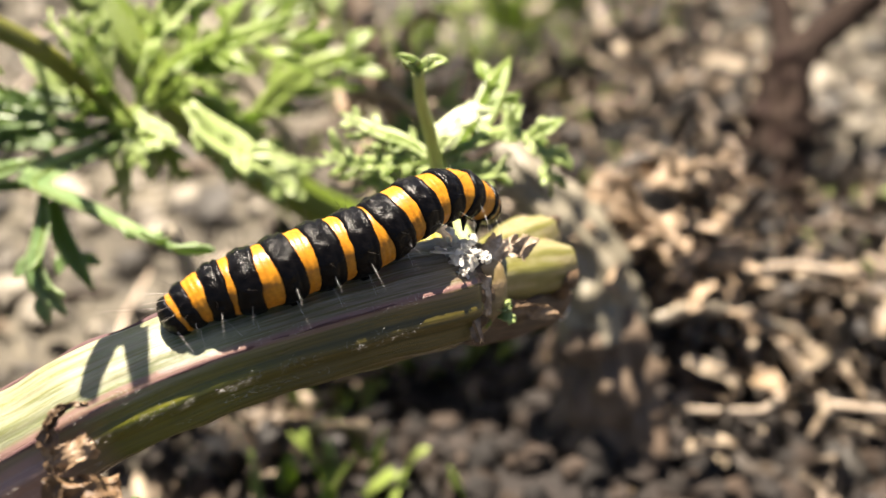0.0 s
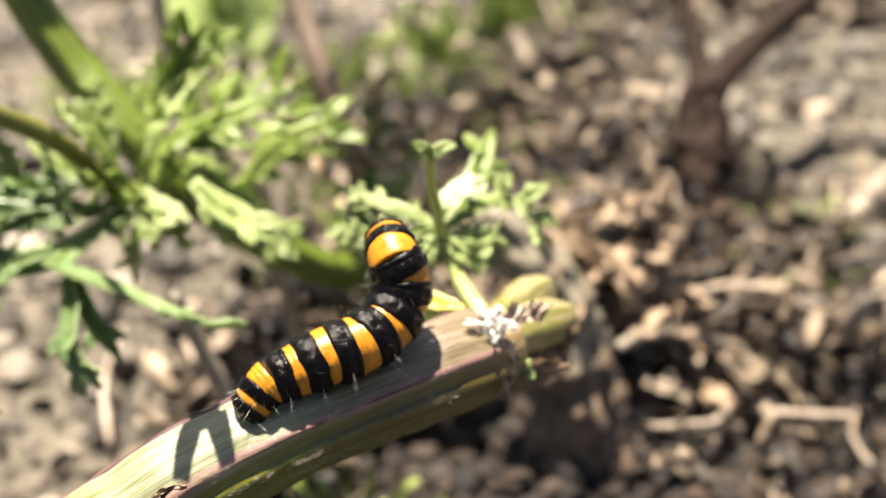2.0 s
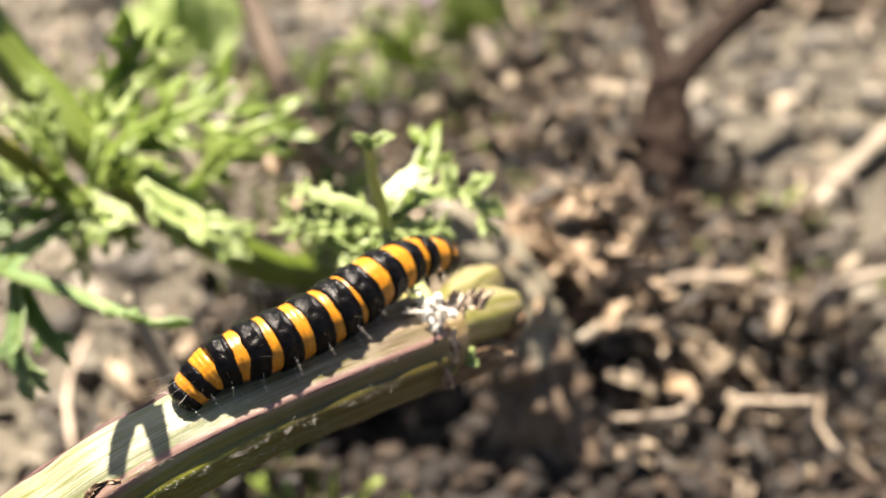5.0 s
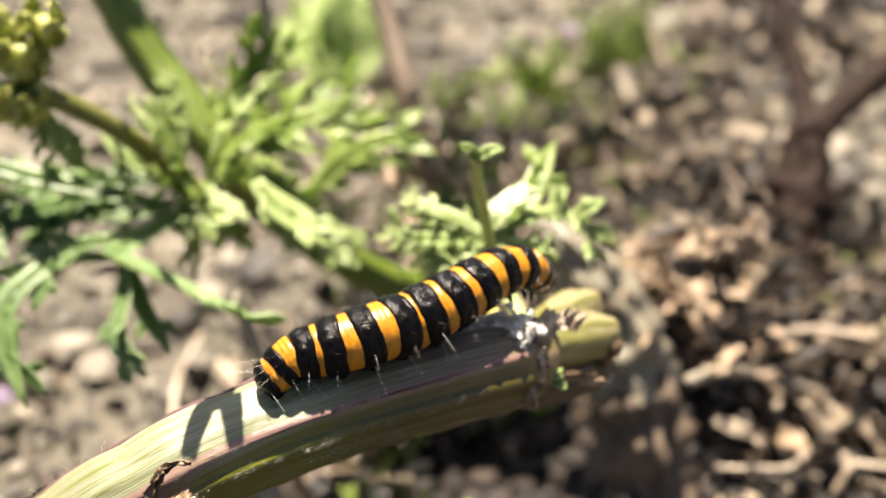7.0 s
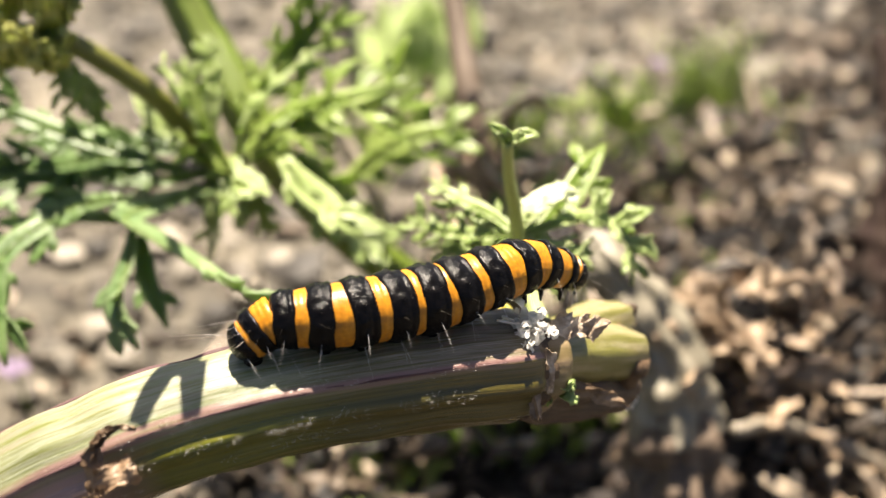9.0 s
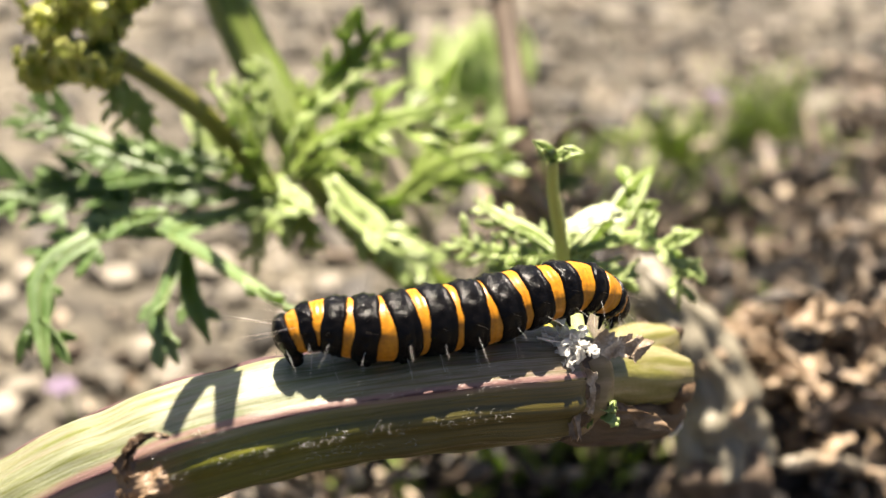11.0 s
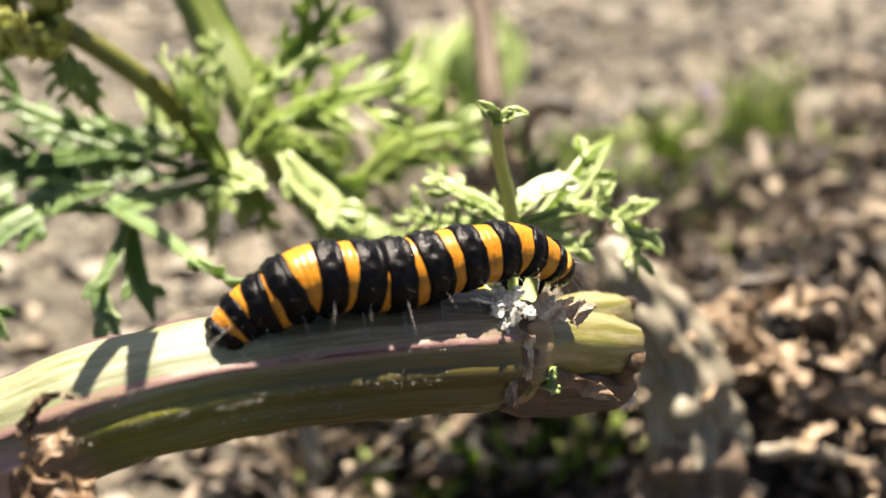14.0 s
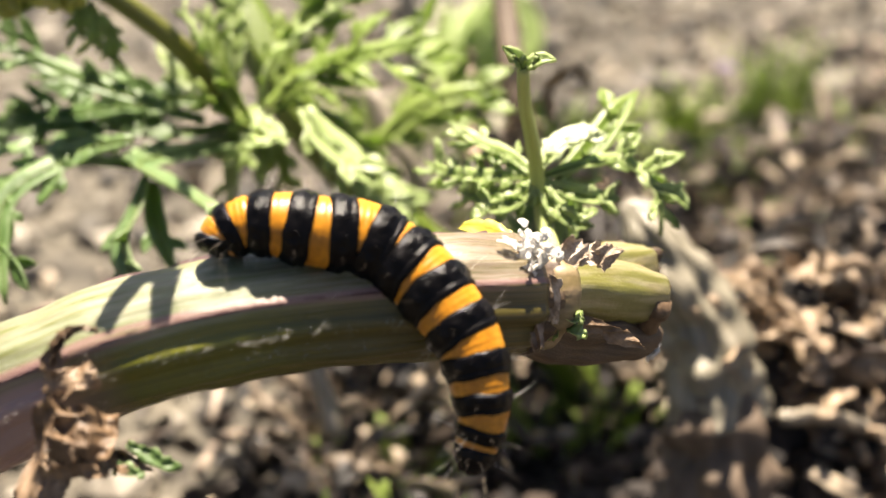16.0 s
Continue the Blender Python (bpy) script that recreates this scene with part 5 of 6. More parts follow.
def cone_leg(at, direction, r0, r1):
    a, d = np.array(at), np.array(direction)
    v, f, _ = tube([(*a, r0), (*(a + d * 0.5), (r0 + r1) / 2 * 1.05), (*(a + d), r1)], 6, 9, rough=0.2)
    return v, f


def build_caterpillar(name, at, label, seed):
    """A caterpillar of black and orange bands; returns the thing and its pieces with their place along the body."""
    thing = empty(name, at, label, "caterpillar", "caterpillars")
    r = np.random.default_rng(seed)
    pieces = []
    last = len(BLACK_LONG) - 1
    for k, long in enumerate(BLACK_LONG):
        f0, f1 = RING_AT[k], RING_AT[k + 1]
        ra, rb, mid = radius_at(f0), radius_at(f1), (f0 + f1) / 2
        closed = -1 if k == 0 else 1 if k == last else 0
        v, f = skin(21, 88, black_shape(ra, rb, long * (1.13 if not closed else 1.1), seed + k, closed))
        p = obj("head" if k == last else "tail_segment" if k == 0 else "black_band", v, f, M_BLACK, thing, "glossy black head" if k == last else "")
        pieces.append((p, mid))
        rad = (ra + rb) / 2
        dark, pale = Soup(), Soup()
        for c, u in WARTS:
            for sg in (-1, 1):
                a = sg * (c + r.normal() * 0.05)
                o = np.array(((u - 0.5) * long, math.sin(a) * rad, math.cos(a) * rad))
                n = np.array((r.normal() * 0.22 + (-0.5 if k < 2 else 0.35 if k > last - 2 else 0), math.sin(a), math.cos(a)))
                if c < 1.3:
                    if r.random() < (0.85 if k else 0.3):
                        hair(dark, o, n, r.uniform(0.9, 2.3), 0.012)
                else:
                    for q in range(1 + (c > 1.8)):
                        hair(pale, o, n + r.normal(size=3) * (0.25, 0.1, 0.15) + (0, 0, -0.3), r.uniform(1.2, 2.4), 0.009, 0.2)
        if k < 2:
            for q in range(5):
                a = r.uniform(-1.1, 1.1)
                hair(pale, (-long * 0.3, math.sin(a) * rad * 0.8, math.cos(a) * rad * 0.8), (-0.9, math.sin(a) * 0.6, math.cos(a) * 0.35 + 0.3), r.uniform(2.4, 4.2), 0.008, 0.1)
        if k > last - 2:
            for q in range(5):
                a = r.uniform(-1.6, 1.6)
                hair(pale, (0, math.sin(a) * rad * 0.85, math.cos(a) * rad * 0.85), (0.9, math.sin(a) * 0.7, math.cos(a) * 0.4 + 0.2), r.uniform(1.6, 3.0), 0.008, 0.1)
        if dark.n:
            obj("bristles", np.concatenate(dark.v), dark.f, M_BRISTLE, p, "fine dark bristles")
        obj("side_hairs", np.concatenate(pale.v), pale.f, M_HAIR, p, "long fine pale hairs")
        for sg in (-1, 1):
            if k in (9, 10, 11):
                v2, f2 = cone_leg((0, sg * rad * 0.45, -rad * 0.65), (0.3, sg * 0.35, -1.0), 0.30, 0.07)
                obj("leg", v2, f2, M_BLACK, p, "short black jointed leg")
            if k in (0, 3, 4, 5, 6):
                v2, f2 = cone_leg((0.1, sg * rad * 0.4, -rad * 0.6), (0 if k else -0.1, sg * 0.15, -0.7 if k else -0.9), 0.55 if k else 0.6, 0.42 if k else 0.4)
                obj("proleg", v2, f2, M_BLACK, p, "stubby dark proleg")
            if k == last:
                v2, f2 = cone_leg((long * 0.35, sg * rad * 0.35, -rad * 0.3), (0.35, sg * 0.05, -0.3), 0.2, 0.08)
                obj("mouthpart", v2, f2, M_BLACK, p)
    for k, long in enumerate(ORANGE_LONG):
        f0 = RING_AT[k + 1]
        half = long / 2 / 25.3
        v, f = skin(21, 80, orange_shape(radius_at(f0 - half), radius_at(f0 + half), long, seed + k + 50))
        pieces.append((obj("orange_band", v, f, M_ORANGE, thing), f0))
    return thing, pieces


def pose_pieces(thing, pieces, points, up, rows, at=RING_AT):
    """Poses of all bands along a body curve (mm) that passes its points at the given shares, added to rows."""
    p, at, fine = np.asarray(points, dtype=float), np.asarray(at, dtype=float), np.linspace(0, 1, 241)
    slope = np.gradient(p, at, axis=0)
    i = np.clip(np.searchsorted(at, fine, side="right") - 1, 0, len(at) - 2)
    h = (at[i + 1] - at[i])[:, None]
    u = (fine[:, None] - at[i][:, None]) / h
    line = (2 * u ** 3 - 3 * u ** 2 + 1) * p[i] + (u ** 3 - 2 * u ** 2 + u) * h * slope[i] + (3 * u ** 2 - 2 * u ** 3) * p[i + 1] + (u ** 3 - u ** 2) * h * slope[i + 1]
    wide = np.pad(line, ((7, 7), (0, 0)), mode="reflect", reflect_type="odd")
    line = np.stack([np.convolve(wide[:, c], np.hanning(17)[1:-1] / np.hanning(17).sum(), "valid") for c in range(3)], 1)
    tan, ups, side = frames_along(line, up)
    base = np.array(thing.location) / MM
    for ob, f in pieces:
        i = int(round(f * 240))
        c = line[i] - base
        m = Matrix(((tan[i][0], side[i][0], ups[i][0], c[0] * MM), (tan[i][1], side[i][1], ups[i][1], c[1] * MM), (tan[i][2], side[i][2], ups[i][2], c[2] * MM), (0, 0, 0, 1)))
        rows.setdefault(ob.name, (ob, []))[1].append(m)


build_ground()
build_litter()
build_sprig(build_stem())
build_hanging_dead_leaf()
build_shoot()
build_background()
CATERPILLAR, PIECES = build_caterpillar("cinnabar_caterpillar", (-0.012, 0.0635, 0.0535), "black caterpillar with orange-yellow rings crawling on the stem", 1)

HIDDEN, HIDDEN_PIECES = build_caterpillar("cinnabar_caterpillar", (-0.034, 0.0575, 0.041), "black and orange caterpillar clinging behind the bent stem", 40)


# ---- what moves ----
def motions():
    times, rows = [], {}

    def spine(t, *points):
        times.append(t)
        pose_pieces(CATERPILLAR, PIECES, points, (0, 0, 1), rows)

    # the caterpillar's middle line: tail tip, the twelve orange rings, head tip
    spine(0.0, (-17.4, 57.9, 53.7), (-16.5, 58.4, 54.2), (-15.3, 59.0, 54.8), (-13.4, 59.8, 55.2), (-11.3, 60.5, 55.5), (-9.2, 61.7, 55.7), (-6.8, 63.1, 55.8), (-4.8, 64.3, 55.9), (-2.7, 66.0, 56.5), (-1.0, 67.4, 56.7), (0.7, 68.8, 56.4), (2.2, 69.8, 55.3), (2.9, 70.8, 54.1), (3.1, 71.3, 53.1))
    spine(1.5, (-17.5, 57.6, 53.1), (-16.4, 58.2, 53.9), (-15.3, 58.9, 54.6), (-13.4, 59.6, 55.1), (-11.6, 60.5, 55.5), (-9.2, 61.6, 55.8), (-7.2, 62.9, 55.8), (-5.2, 64.3, 56.2), (-3.2, 65.8, 56.8), (-1.6, 67.3, 57.1), (0.1, 68.8, 56.6), (1.8, 69.5, 55.7), (2.6, 70.3, 54.5), (3.1, 70.9, 53.5))
    spine(1.7, (-17.6, 57.6, 53.2), (-16.5, 58.2, 54.0), (-15.3, 58.9, 54.7), (-13.4, 59.6, 55.1), (-11.7, 60.5, 55.5), (-9.5, 61.5, 55.9), (-7.3, 62.7, 56.0), (-5.2, 64.1, 56.3), (-3.3, 65.6, 56.9), (-1.7, 67.0, 57.3), (0.0, 68.3, 56.9), (1.7, 69.3, 56.0), (2.4, 70.0, 54.8), (2.8, 70.5, 53.8))
    spine(1.8, (-17.8, 57.6, 53.4), (-16.6, 58.2, 54.0), (-15.5, 58.9, 54.7), (-13.5, 59.6, 55.2), (-11.6, 60.5, 55.5), (-9.3, 61.5, 55.8), (-7.1, 62.9, 55.7), (-5.2, 64.2, 56.2), (-3.5, 65.7, 56.7), (-2.2, 68.0, 57.0), (-1.4, 70.3, 56.7), (-0.9, 72.2, 56.2), (-0.7, 73.4, 55.8), (-0.5, 74.3, 55.3))
    spine(1.9, (-17.5, 57.5, 53.3), (-16.5, 58.1, 54.1), (-15.3, 58.8, 54.7), (-13.5, 59.6, 55.2), (-11.5, 60.5, 55.4), (-9.5, 61.6, 55.7), (-7.5, 62.8, 55.8), (-5.4, 64.2, 56.5), (-3.6, 65.8, 57.0), (-2.1, 67.6, 58.1), (-0.6, 69.1, 59.2), (0.6, 70.1, 60.2), (1.0, 70.5, 61.5), (1.4, 70.8, 62.5))
    spine(2.0, (-17.6, 57.6, 53.1), (-16.6, 58.2, 53.9), (-15.7, 58.9, 54.7), (-13.4, 59.7, 55.3), (-11.5, 60.4, 55.7), (-9.1, 61.3, 55.9), (-7.1, 62.8, 56.3), (-5.9, 64.4, 57.2), (-5.6, 65.4, 58.9), (-6.1, 66.2, 60.1), (-6.3, 68.0, 60.0), (-6.3, 69.6, 59.4), (-6.4, 70.6, 58.9), (-6.5, 71.6, 58.5))
    spine(2.1, (-17.4, 57.6, 53.4), (-16.4, 58.1, 54.1), (-15.5, 58.8, 54.7), (-13.5, 59.7, 55.4), (-11.5, 60.5, 55.6), (-9.3, 61.5, 55.8), (-7.4, 62.7, 56.1), (-5.8, 64.3, 56.7), (-4.1, 65.8, 57.4), (-2.7, 67.6, 58.7), (-1.1, 69.0, 58.9), (0.5, 70.2, 58.7), (1.9, 70.9, 58.4), (2.5, 70.9, 57.2))
    spine(2.2, (-17.3, 57.7, 53.5), (-16.4, 58.1, 53.9), (-15.4, 58.8, 54.7), (-13.5, 59.6, 55.3), (-11.4, 60.5, 55.5), (-9.2, 61.5, 55.8), (-7.1, 62.7, 55.9), (-5.3, 64.2, 56.6), (-3.7, 65.8, 57.2), (-2.4, 67.3, 58.0), (-0.9, 68.4, 58.2), (0.2, 69.8, 58.2), (1.1, 70.7, 57.9), (1.6, 71.0, 56.8))
    spine(2.3, (-17.3, 57.7, 53.5), (-16.4, 58.1, 54.0), (-15.4, 58.8, 54.7), (-13.5, 59.6, 55.3), (-11.4, 60.5, 55.4), (-9.3, 61.5, 55.8), (-7.1, 62.6, 56.0), (-5.3, 64.0, 56.6), (-3.7, 65.6, 57.3), (-2.4, 67.2, 58.1), (-0.9, 68.3, 58.2), (0.2, 69.8, 58.2), (1.1, 70.6, 57.9), (1.6, 70.8, 56.9))
    spine(2.4, (-17.6, 57.7, 53.4), (-16.5, 58.2, 54.0), (-15.6, 58.9, 54.8), (-13.5, 59.6, 55.4), (-11.4, 60.5, 55.7), (-9.2, 61.3, 55.9), (-7.1, 62.4, 56.3), (-5.3, 63.7, 56.9), (-4.2, 65.5, 57.8), (-4.0, 67.4, 58.6), (-4.1, 69.2, 59.4), (-4.7, 70.7, 59.4), (-5.8, 71.8, 59.2), (-6.8, 72.7, 59.1))
    spine(2.5, (-17.5, 57.9, 53.6), (-16.5, 58.2, 53.9), (-15.5, 58.9, 54.8), (-13.5, 59.7, 55.3), (-11.4, 60.4, 55.8), (-9.3, 61.3, 56.1), (-7.3, 62.6, 56.3), (-6.5, 64.2, 57.3), (-6.0, 66.1, 58.9), (-7.1, 67.5, 60.0), (-7.6, 68.8, 60.9), (-8.1, 70.5, 61.0), (-8.3, 71.6, 60.9), (-8.4, 72.5, 60.7))
    spine(2.6, (-17.3, 57.9, 53.4), (-16.3, 58.2, 53.8), (-15.4, 59.0, 54.7), (-13.4, 59.8, 55.4), (-11.5, 60.6, 55.7), (-9.3, 61.5, 56.1), (-7.4, 62.6, 56.5), (-6.2, 64.1, 57.6), (-5.7, 65.7, 58.5), (-5.4, 67.2, 59.5), (-4.9, 68.8, 60.4), (-4.7, 70.4, 60.7), (-5.6, 71.5, 60.7), (-6.6, 72.0, 60.1))
    spine(2.7, (-17.5, 57.7, 53.5), (-16.4, 58.1, 54.1), (-15.4, 58.9, 54.8), (-13.4, 59.8, 55.4), (-11.2, 60.9, 55.4), (-9.0, 62.0, 55.5), (-7.0, 63.5, 55.5), (-5.3, 64.9, 55.7), (-3.2, 66.4, 55.9), (-1.2, 68.0, 55.8), (0.8, 69.3, 55.4), (2.9, 70.6, 54.8), (4.8, 71.6, 54.5), (5.6, 72.2, 53.8))
    spine(3.0, (-17.6, 58.0, 53.4), (-16.4, 58.4, 54.0), (-15.5, 59.0, 54.8), (-13.5, 60.0, 55.2), (-11.4, 61.1, 55.2), (-9.1, 62.4, 55.4), (-7.0, 63.8, 55.2), (-5.3, 65.3, 55.3), (-3.1, 67.1, 55.3), (-1.2, 68.9, 55.1), (1.1, 70.5, 54.6), (3.0, 71.9, 53.9), (4.9, 72.7, 53.5), (6.1, 72.7, 52.1))
    spine(3.5, (-17.6, 57.9, 53.5), (-16.5, 58.3, 54.1), (-15.5, 59.1, 54.9), (-13.5, 60.0, 55.2), (-11.4, 60.9, 55.3), (-9.2, 62.4, 55.1), (-7.0, 64.0, 55.0), (-5.2, 65.6, 55.2), (-3.2, 67.2, 55.4), (-1.2, 69.2, 55.1), (0.8, 70.9, 54.5), (2.8, 72.4, 53.8), (4.6, 73.3, 53.4), (5.8, 73.1, 51.6))
    spine(6.0, (-17.5, 58.0, 53.1), (-16.3, 58.8, 54.2), (-15.1, 59.4, 55.0), (-13.0, 60.2, 55.5), (-11.3, 61.1, 55.4), (-9.0, 62.2, 55.6), (-6.8, 63.5, 55.8), (-5.0, 64.7, 55.9), (-3.0, 66.2, 56.3), (-1.2, 67.7, 56.7), (0.4, 69.2, 56.4), (2.1, 70.2, 55.7), (2.7, 71.1, 54.4), (2.9, 71.5, 53.3))
    spine(6.5, (-17.4, 58.1, 53.8), (-16.3, 58.7, 54.4), (-15.2, 59.3, 55.1), (-13.1, 60.1, 55.5), (-11.2, 60.9, 55.5), (-8.9, 61.9, 55.8), (-6.8, 63.2, 56.0), (-4.9, 64.4, 56.1), (-2.9, 65.9, 56.5), (-1.1, 67.4, 57.0), (0.5, 68.8, 56.7), (2.1, 70.0, 55.8), (2.7, 70.7, 54.5), (3.0, 71.1, 53.4))
    spine(7.0, (-17.3, 58.0, 53.9), (-16.1, 58.6, 54.6), (-15.1, 59.3, 55.3), (-13.2, 60.0, 55.6), (-11.1, 60.6, 55.9), (-8.9, 61.6, 56.1), (-6.8, 63.0, 56.0), (-4.8, 64.3, 56.3), (-2.9, 65.8, 56.6), (-1.1, 67.3, 56.9), (0.6, 68.7, 56.8), (2.2, 69.8, 56.0), (2.9, 70.5, 54.6), (3.2, 70.9, 53.6))
    spine(7.5, (-16.9, 58.2, 54.2), (-15.9, 58.8, 54.9), (-14.9, 59.5, 55.5), (-13.0, 60.2, 55.9), (-10.7, 60.7, 56.0), (-8.7, 61.7, 56.1), (-6.6, 63.0, 56.0), (-4.7, 64.4, 56.3), (-2.7, 65.8, 56.5), (-0.9, 67.2, 56.7), (0.6, 68.8, 56.5), (2.1, 69.9, 55.6), (2.7, 70.7, 54.3), (3.0, 71.0, 53.1))
    spine(8.5, (-16.8, 58.4, 54.4), (-15.9, 58.9, 54.8), (-14.9, 59.6, 55.6), (-13.0, 60.3, 55.9), (-10.6, 60.9, 56.0), (-8.6, 61.9, 56.1), (-6.5, 63.2, 56.0), (-4.6, 64.5, 56.1), (-2.7, 65.9, 56.4), (-0.9, 67.3, 56.7), (0.7, 68.9, 56.5), (2.3, 69.9, 55.6), (3.0, 70.9, 54.5), (3.4, 71.3, 53.4))
    spine(9.5, (-16.8, 58.2, 53.9), (-15.9, 58.9, 54.8), (-14.9, 59.6, 55.6), (-12.7, 60.2, 55.8), (-10.5, 61.0, 55.9), (-8.6, 62.1, 55.8), (-6.4, 63.6, 55.7), (-4.6, 64.8, 55.7), (-2.6, 66.4, 55.9), (-0.7, 67.8, 56.1), (1.1, 69.4, 56.0), (2.7, 70.9, 55.3), (4.0, 71.8, 54.8), (4.8, 72.1, 53.7))
    spine(10.0, (-17.0, 59.2, 55.3), (-15.4, 59.9, 56.0), (-14.3, 60.3, 56.2), (-12.5, 60.7, 56.1), (-10.4, 61.4, 55.7), (-8.5, 62.4, 55.7), (-6.4, 63.7, 55.6), (-4.5, 64.9, 55.6), (-2.6, 66.4, 55.9), (-0.8, 67.7, 56.1), (1.1, 69.2, 56.1), (2.8, 70.4, 55.3), (3.8, 71.4, 54.4), (4.3, 71.2, 53.3))
    spine(12.5, (-16.0, 58.1, 53.7), (-14.9, 58.9, 54.6), (-14.0, 59.6, 55.3), (-12.2, 60.2, 55.6), (-10.2, 61.0, 56.0), (-8.5, 62.3, 56.0), (-6.4, 63.6, 55.8), (-4.5, 64.7, 55.8), (-2.5, 66.1, 56.1), (-0.7, 67.4, 56.1), (1.2, 68.8, 56.0), (2.9, 69.7, 55.2), (3.6, 70.4, 53.9), (3.9, 70.4, 52.7))
    spine(13.0, (-12.4, 58.1, 52.4), (-12.3, 58.9, 53.6), (-11.9, 59.7, 54.7), (-11.2, 60.6, 55.5), (-9.9, 61.8, 56.1), (-8.4, 62.9, 56.0), (-6.4, 64.1, 55.8), (-4.6, 65.2, 55.7), (-2.6, 66.5, 55.9), (-0.7, 67.8, 55.9), (1.2, 69.1, 55.8), (2.9, 70.0, 55.1), (3.6, 70.6, 53.7), (3.8, 70.7, 52.5))
    spine(13.5, (-14.9, 57.9, 52.9), (-14.1, 58.7, 54.0), (-13.4, 59.5, 54.8), (-11.9, 60.2, 55.3), (-10.2, 61.3, 56.1), (-8.4, 62.5, 56.1), (-6.4, 63.6, 55.6), (-4.5, 64.8, 55.7), (-2.5, 66.1, 56.0), (-0.4, 67.4, 56.0), (1.3, 68.8, 55.9), (3.0, 69.8, 55.1), (3.6, 70.6, 53.8), (3.9, 70.8, 52.6))
    spine(14.0, (-14.8, 57.9, 52.8), (-14.0, 58.8, 54.0), (-13.2, 59.5, 54.7), (-11.9, 60.2, 55.3), (-10.2, 61.3, 56.2), (-8.2, 62.5, 56.1), (-6.4, 63.6, 55.7), (-4.5, 64.8, 55.7), (-2.6, 66.2, 55.9), (-0.5, 67.6, 56.0), (1.3, 68.9, 55.9), (2.9, 69.9, 55.0), (3.9, 70.8, 54.0), (4.0, 71.1, 52.9))
    spine(14.1, (-15.5, 58.1, 53.4), (-14.4, 58.9, 54.2), (-13.5, 59.5, 54.9), (-11.8, 60.3, 55.3), (-10.0, 61.3, 56.0), (-8.1, 62.2, 55.8), (-6.1, 63.4, 55.5), (-4.3, 64.6, 55.4), (-2.4, 66.0, 55.7), (-0.4, 67.3, 55.9), (1.2, 68.8, 56.0), (2.7, 70.2, 55.3), (3.7, 71.3, 54.6), (4.1, 71.9, 53.7))
    spine(14.2, (-16.2, 58.9, 54.8), (-15.9, 59.4, 55.3), (-15.3, 59.9, 55.8), (-13.4, 60.4, 56.1), (-10.9, 61.2, 55.7), (-8.7, 62.3, 55.7), (-6.5, 63.8, 55.8), (-5.4, 66.3, 56.3), (-7.2, 68.6, 56.5), (-8.6, 70.2, 55.3), (-9.7, 71.3, 53.4), (-10.4, 72.5, 51.9), (-10.8, 73.3, 51.0), (-11.3, 73.9, 50.2))
    spine(14.5, (-16.5, 58.8, 54.8), (-16.1, 59.3, 55.3), (-15.4, 59.9, 55.9), (-13.4, 60.5, 56.2), (-10.8, 61.0, 55.7), (-8.7, 62.4, 55.8), (-6.4, 63.6, 55.7), (-5.0, 65.9, 55.8), (-4.8, 68.6, 56.1), (-6.6, 70.4, 55.3), (-7.8, 71.7, 53.8), (-8.7, 72.7, 52.1), (-9.2, 73.3, 51.0), (-9.6, 73.8, 49.9))
    spine(14.7, (-16.4, 58.7, 54.4), (-16.1, 59.2, 55.2), (-15.2, 59.7, 55.7), (-13.1, 60.2, 55.8), (-10.8, 61.0, 55.8), (-8.9, 62.2, 55.5), (-7.2, 63.3, 55.5), (-5.8, 64.6, 55.0), (-4.5, 65.7, 54.6), (-3.0, 66.9, 54.0), (-1.8, 68.4, 53.2), (-0.5, 69.6, 52.1), (0.8, 70.5, 51.2), (2.4, 70.7, 49.7))
    spine(14.8, (-16.3, 58.6, 54.4), (-16.1, 59.2, 55.2), (-15.2, 59.9, 55.9), (-13.0, 60.2, 55.8), (-10.7, 60.9, 55.7), (-8.6, 62.1, 55.5), (-6.9, 63.3, 55.3), (-5.3, 64.4, 55.1), (-3.5, 64.3, 55.4), (-1.6, 64.8, 55.8), (0.1, 65.7, 55.3), (1.6, 66.7, 54.5), (3.1, 67.3, 54.0), (5.6, 67.5, 52.6))
    spine(14.9, (-16.1, 58.5, 54.2), (-15.9, 59.1, 55.0), (-15.0, 59.7, 55.7), (-12.7, 60.3, 55.8), (-10.7, 61.0, 55.8), (-8.9, 62.0, 55.6), (-7.2, 63.1, 55.3), (-5.4, 63.7, 54.9), (-3.5, 63.0, 53.8), (-2.6, 61.5, 51.8), (-2.4, 60.5, 49.4), (-2.6, 60.1, 47.9), (-2.6, 59.8, 47.0), (-2.6, 59.8, 46.5))
    spine(15.0, (-16.2, 58.5, 54.2), (-16.0, 59.1, 55.1), (-15.0, 59.7, 55.6), (-12.9, 60.3, 55.8), (-10.6, 60.9, 55.7), (-8.7, 61.8, 55.6), (-6.8, 62.9, 55.3), (-4.9, 63.4, 55.0), (-2.9, 62.8, 54.0), (-1.0, 61.6, 52.9), (0.1, 60.6, 51.4), (1.1, 59.7, 49.9), (1.9, 59.0, 48.9), (2.1, 58.7, 48.4))
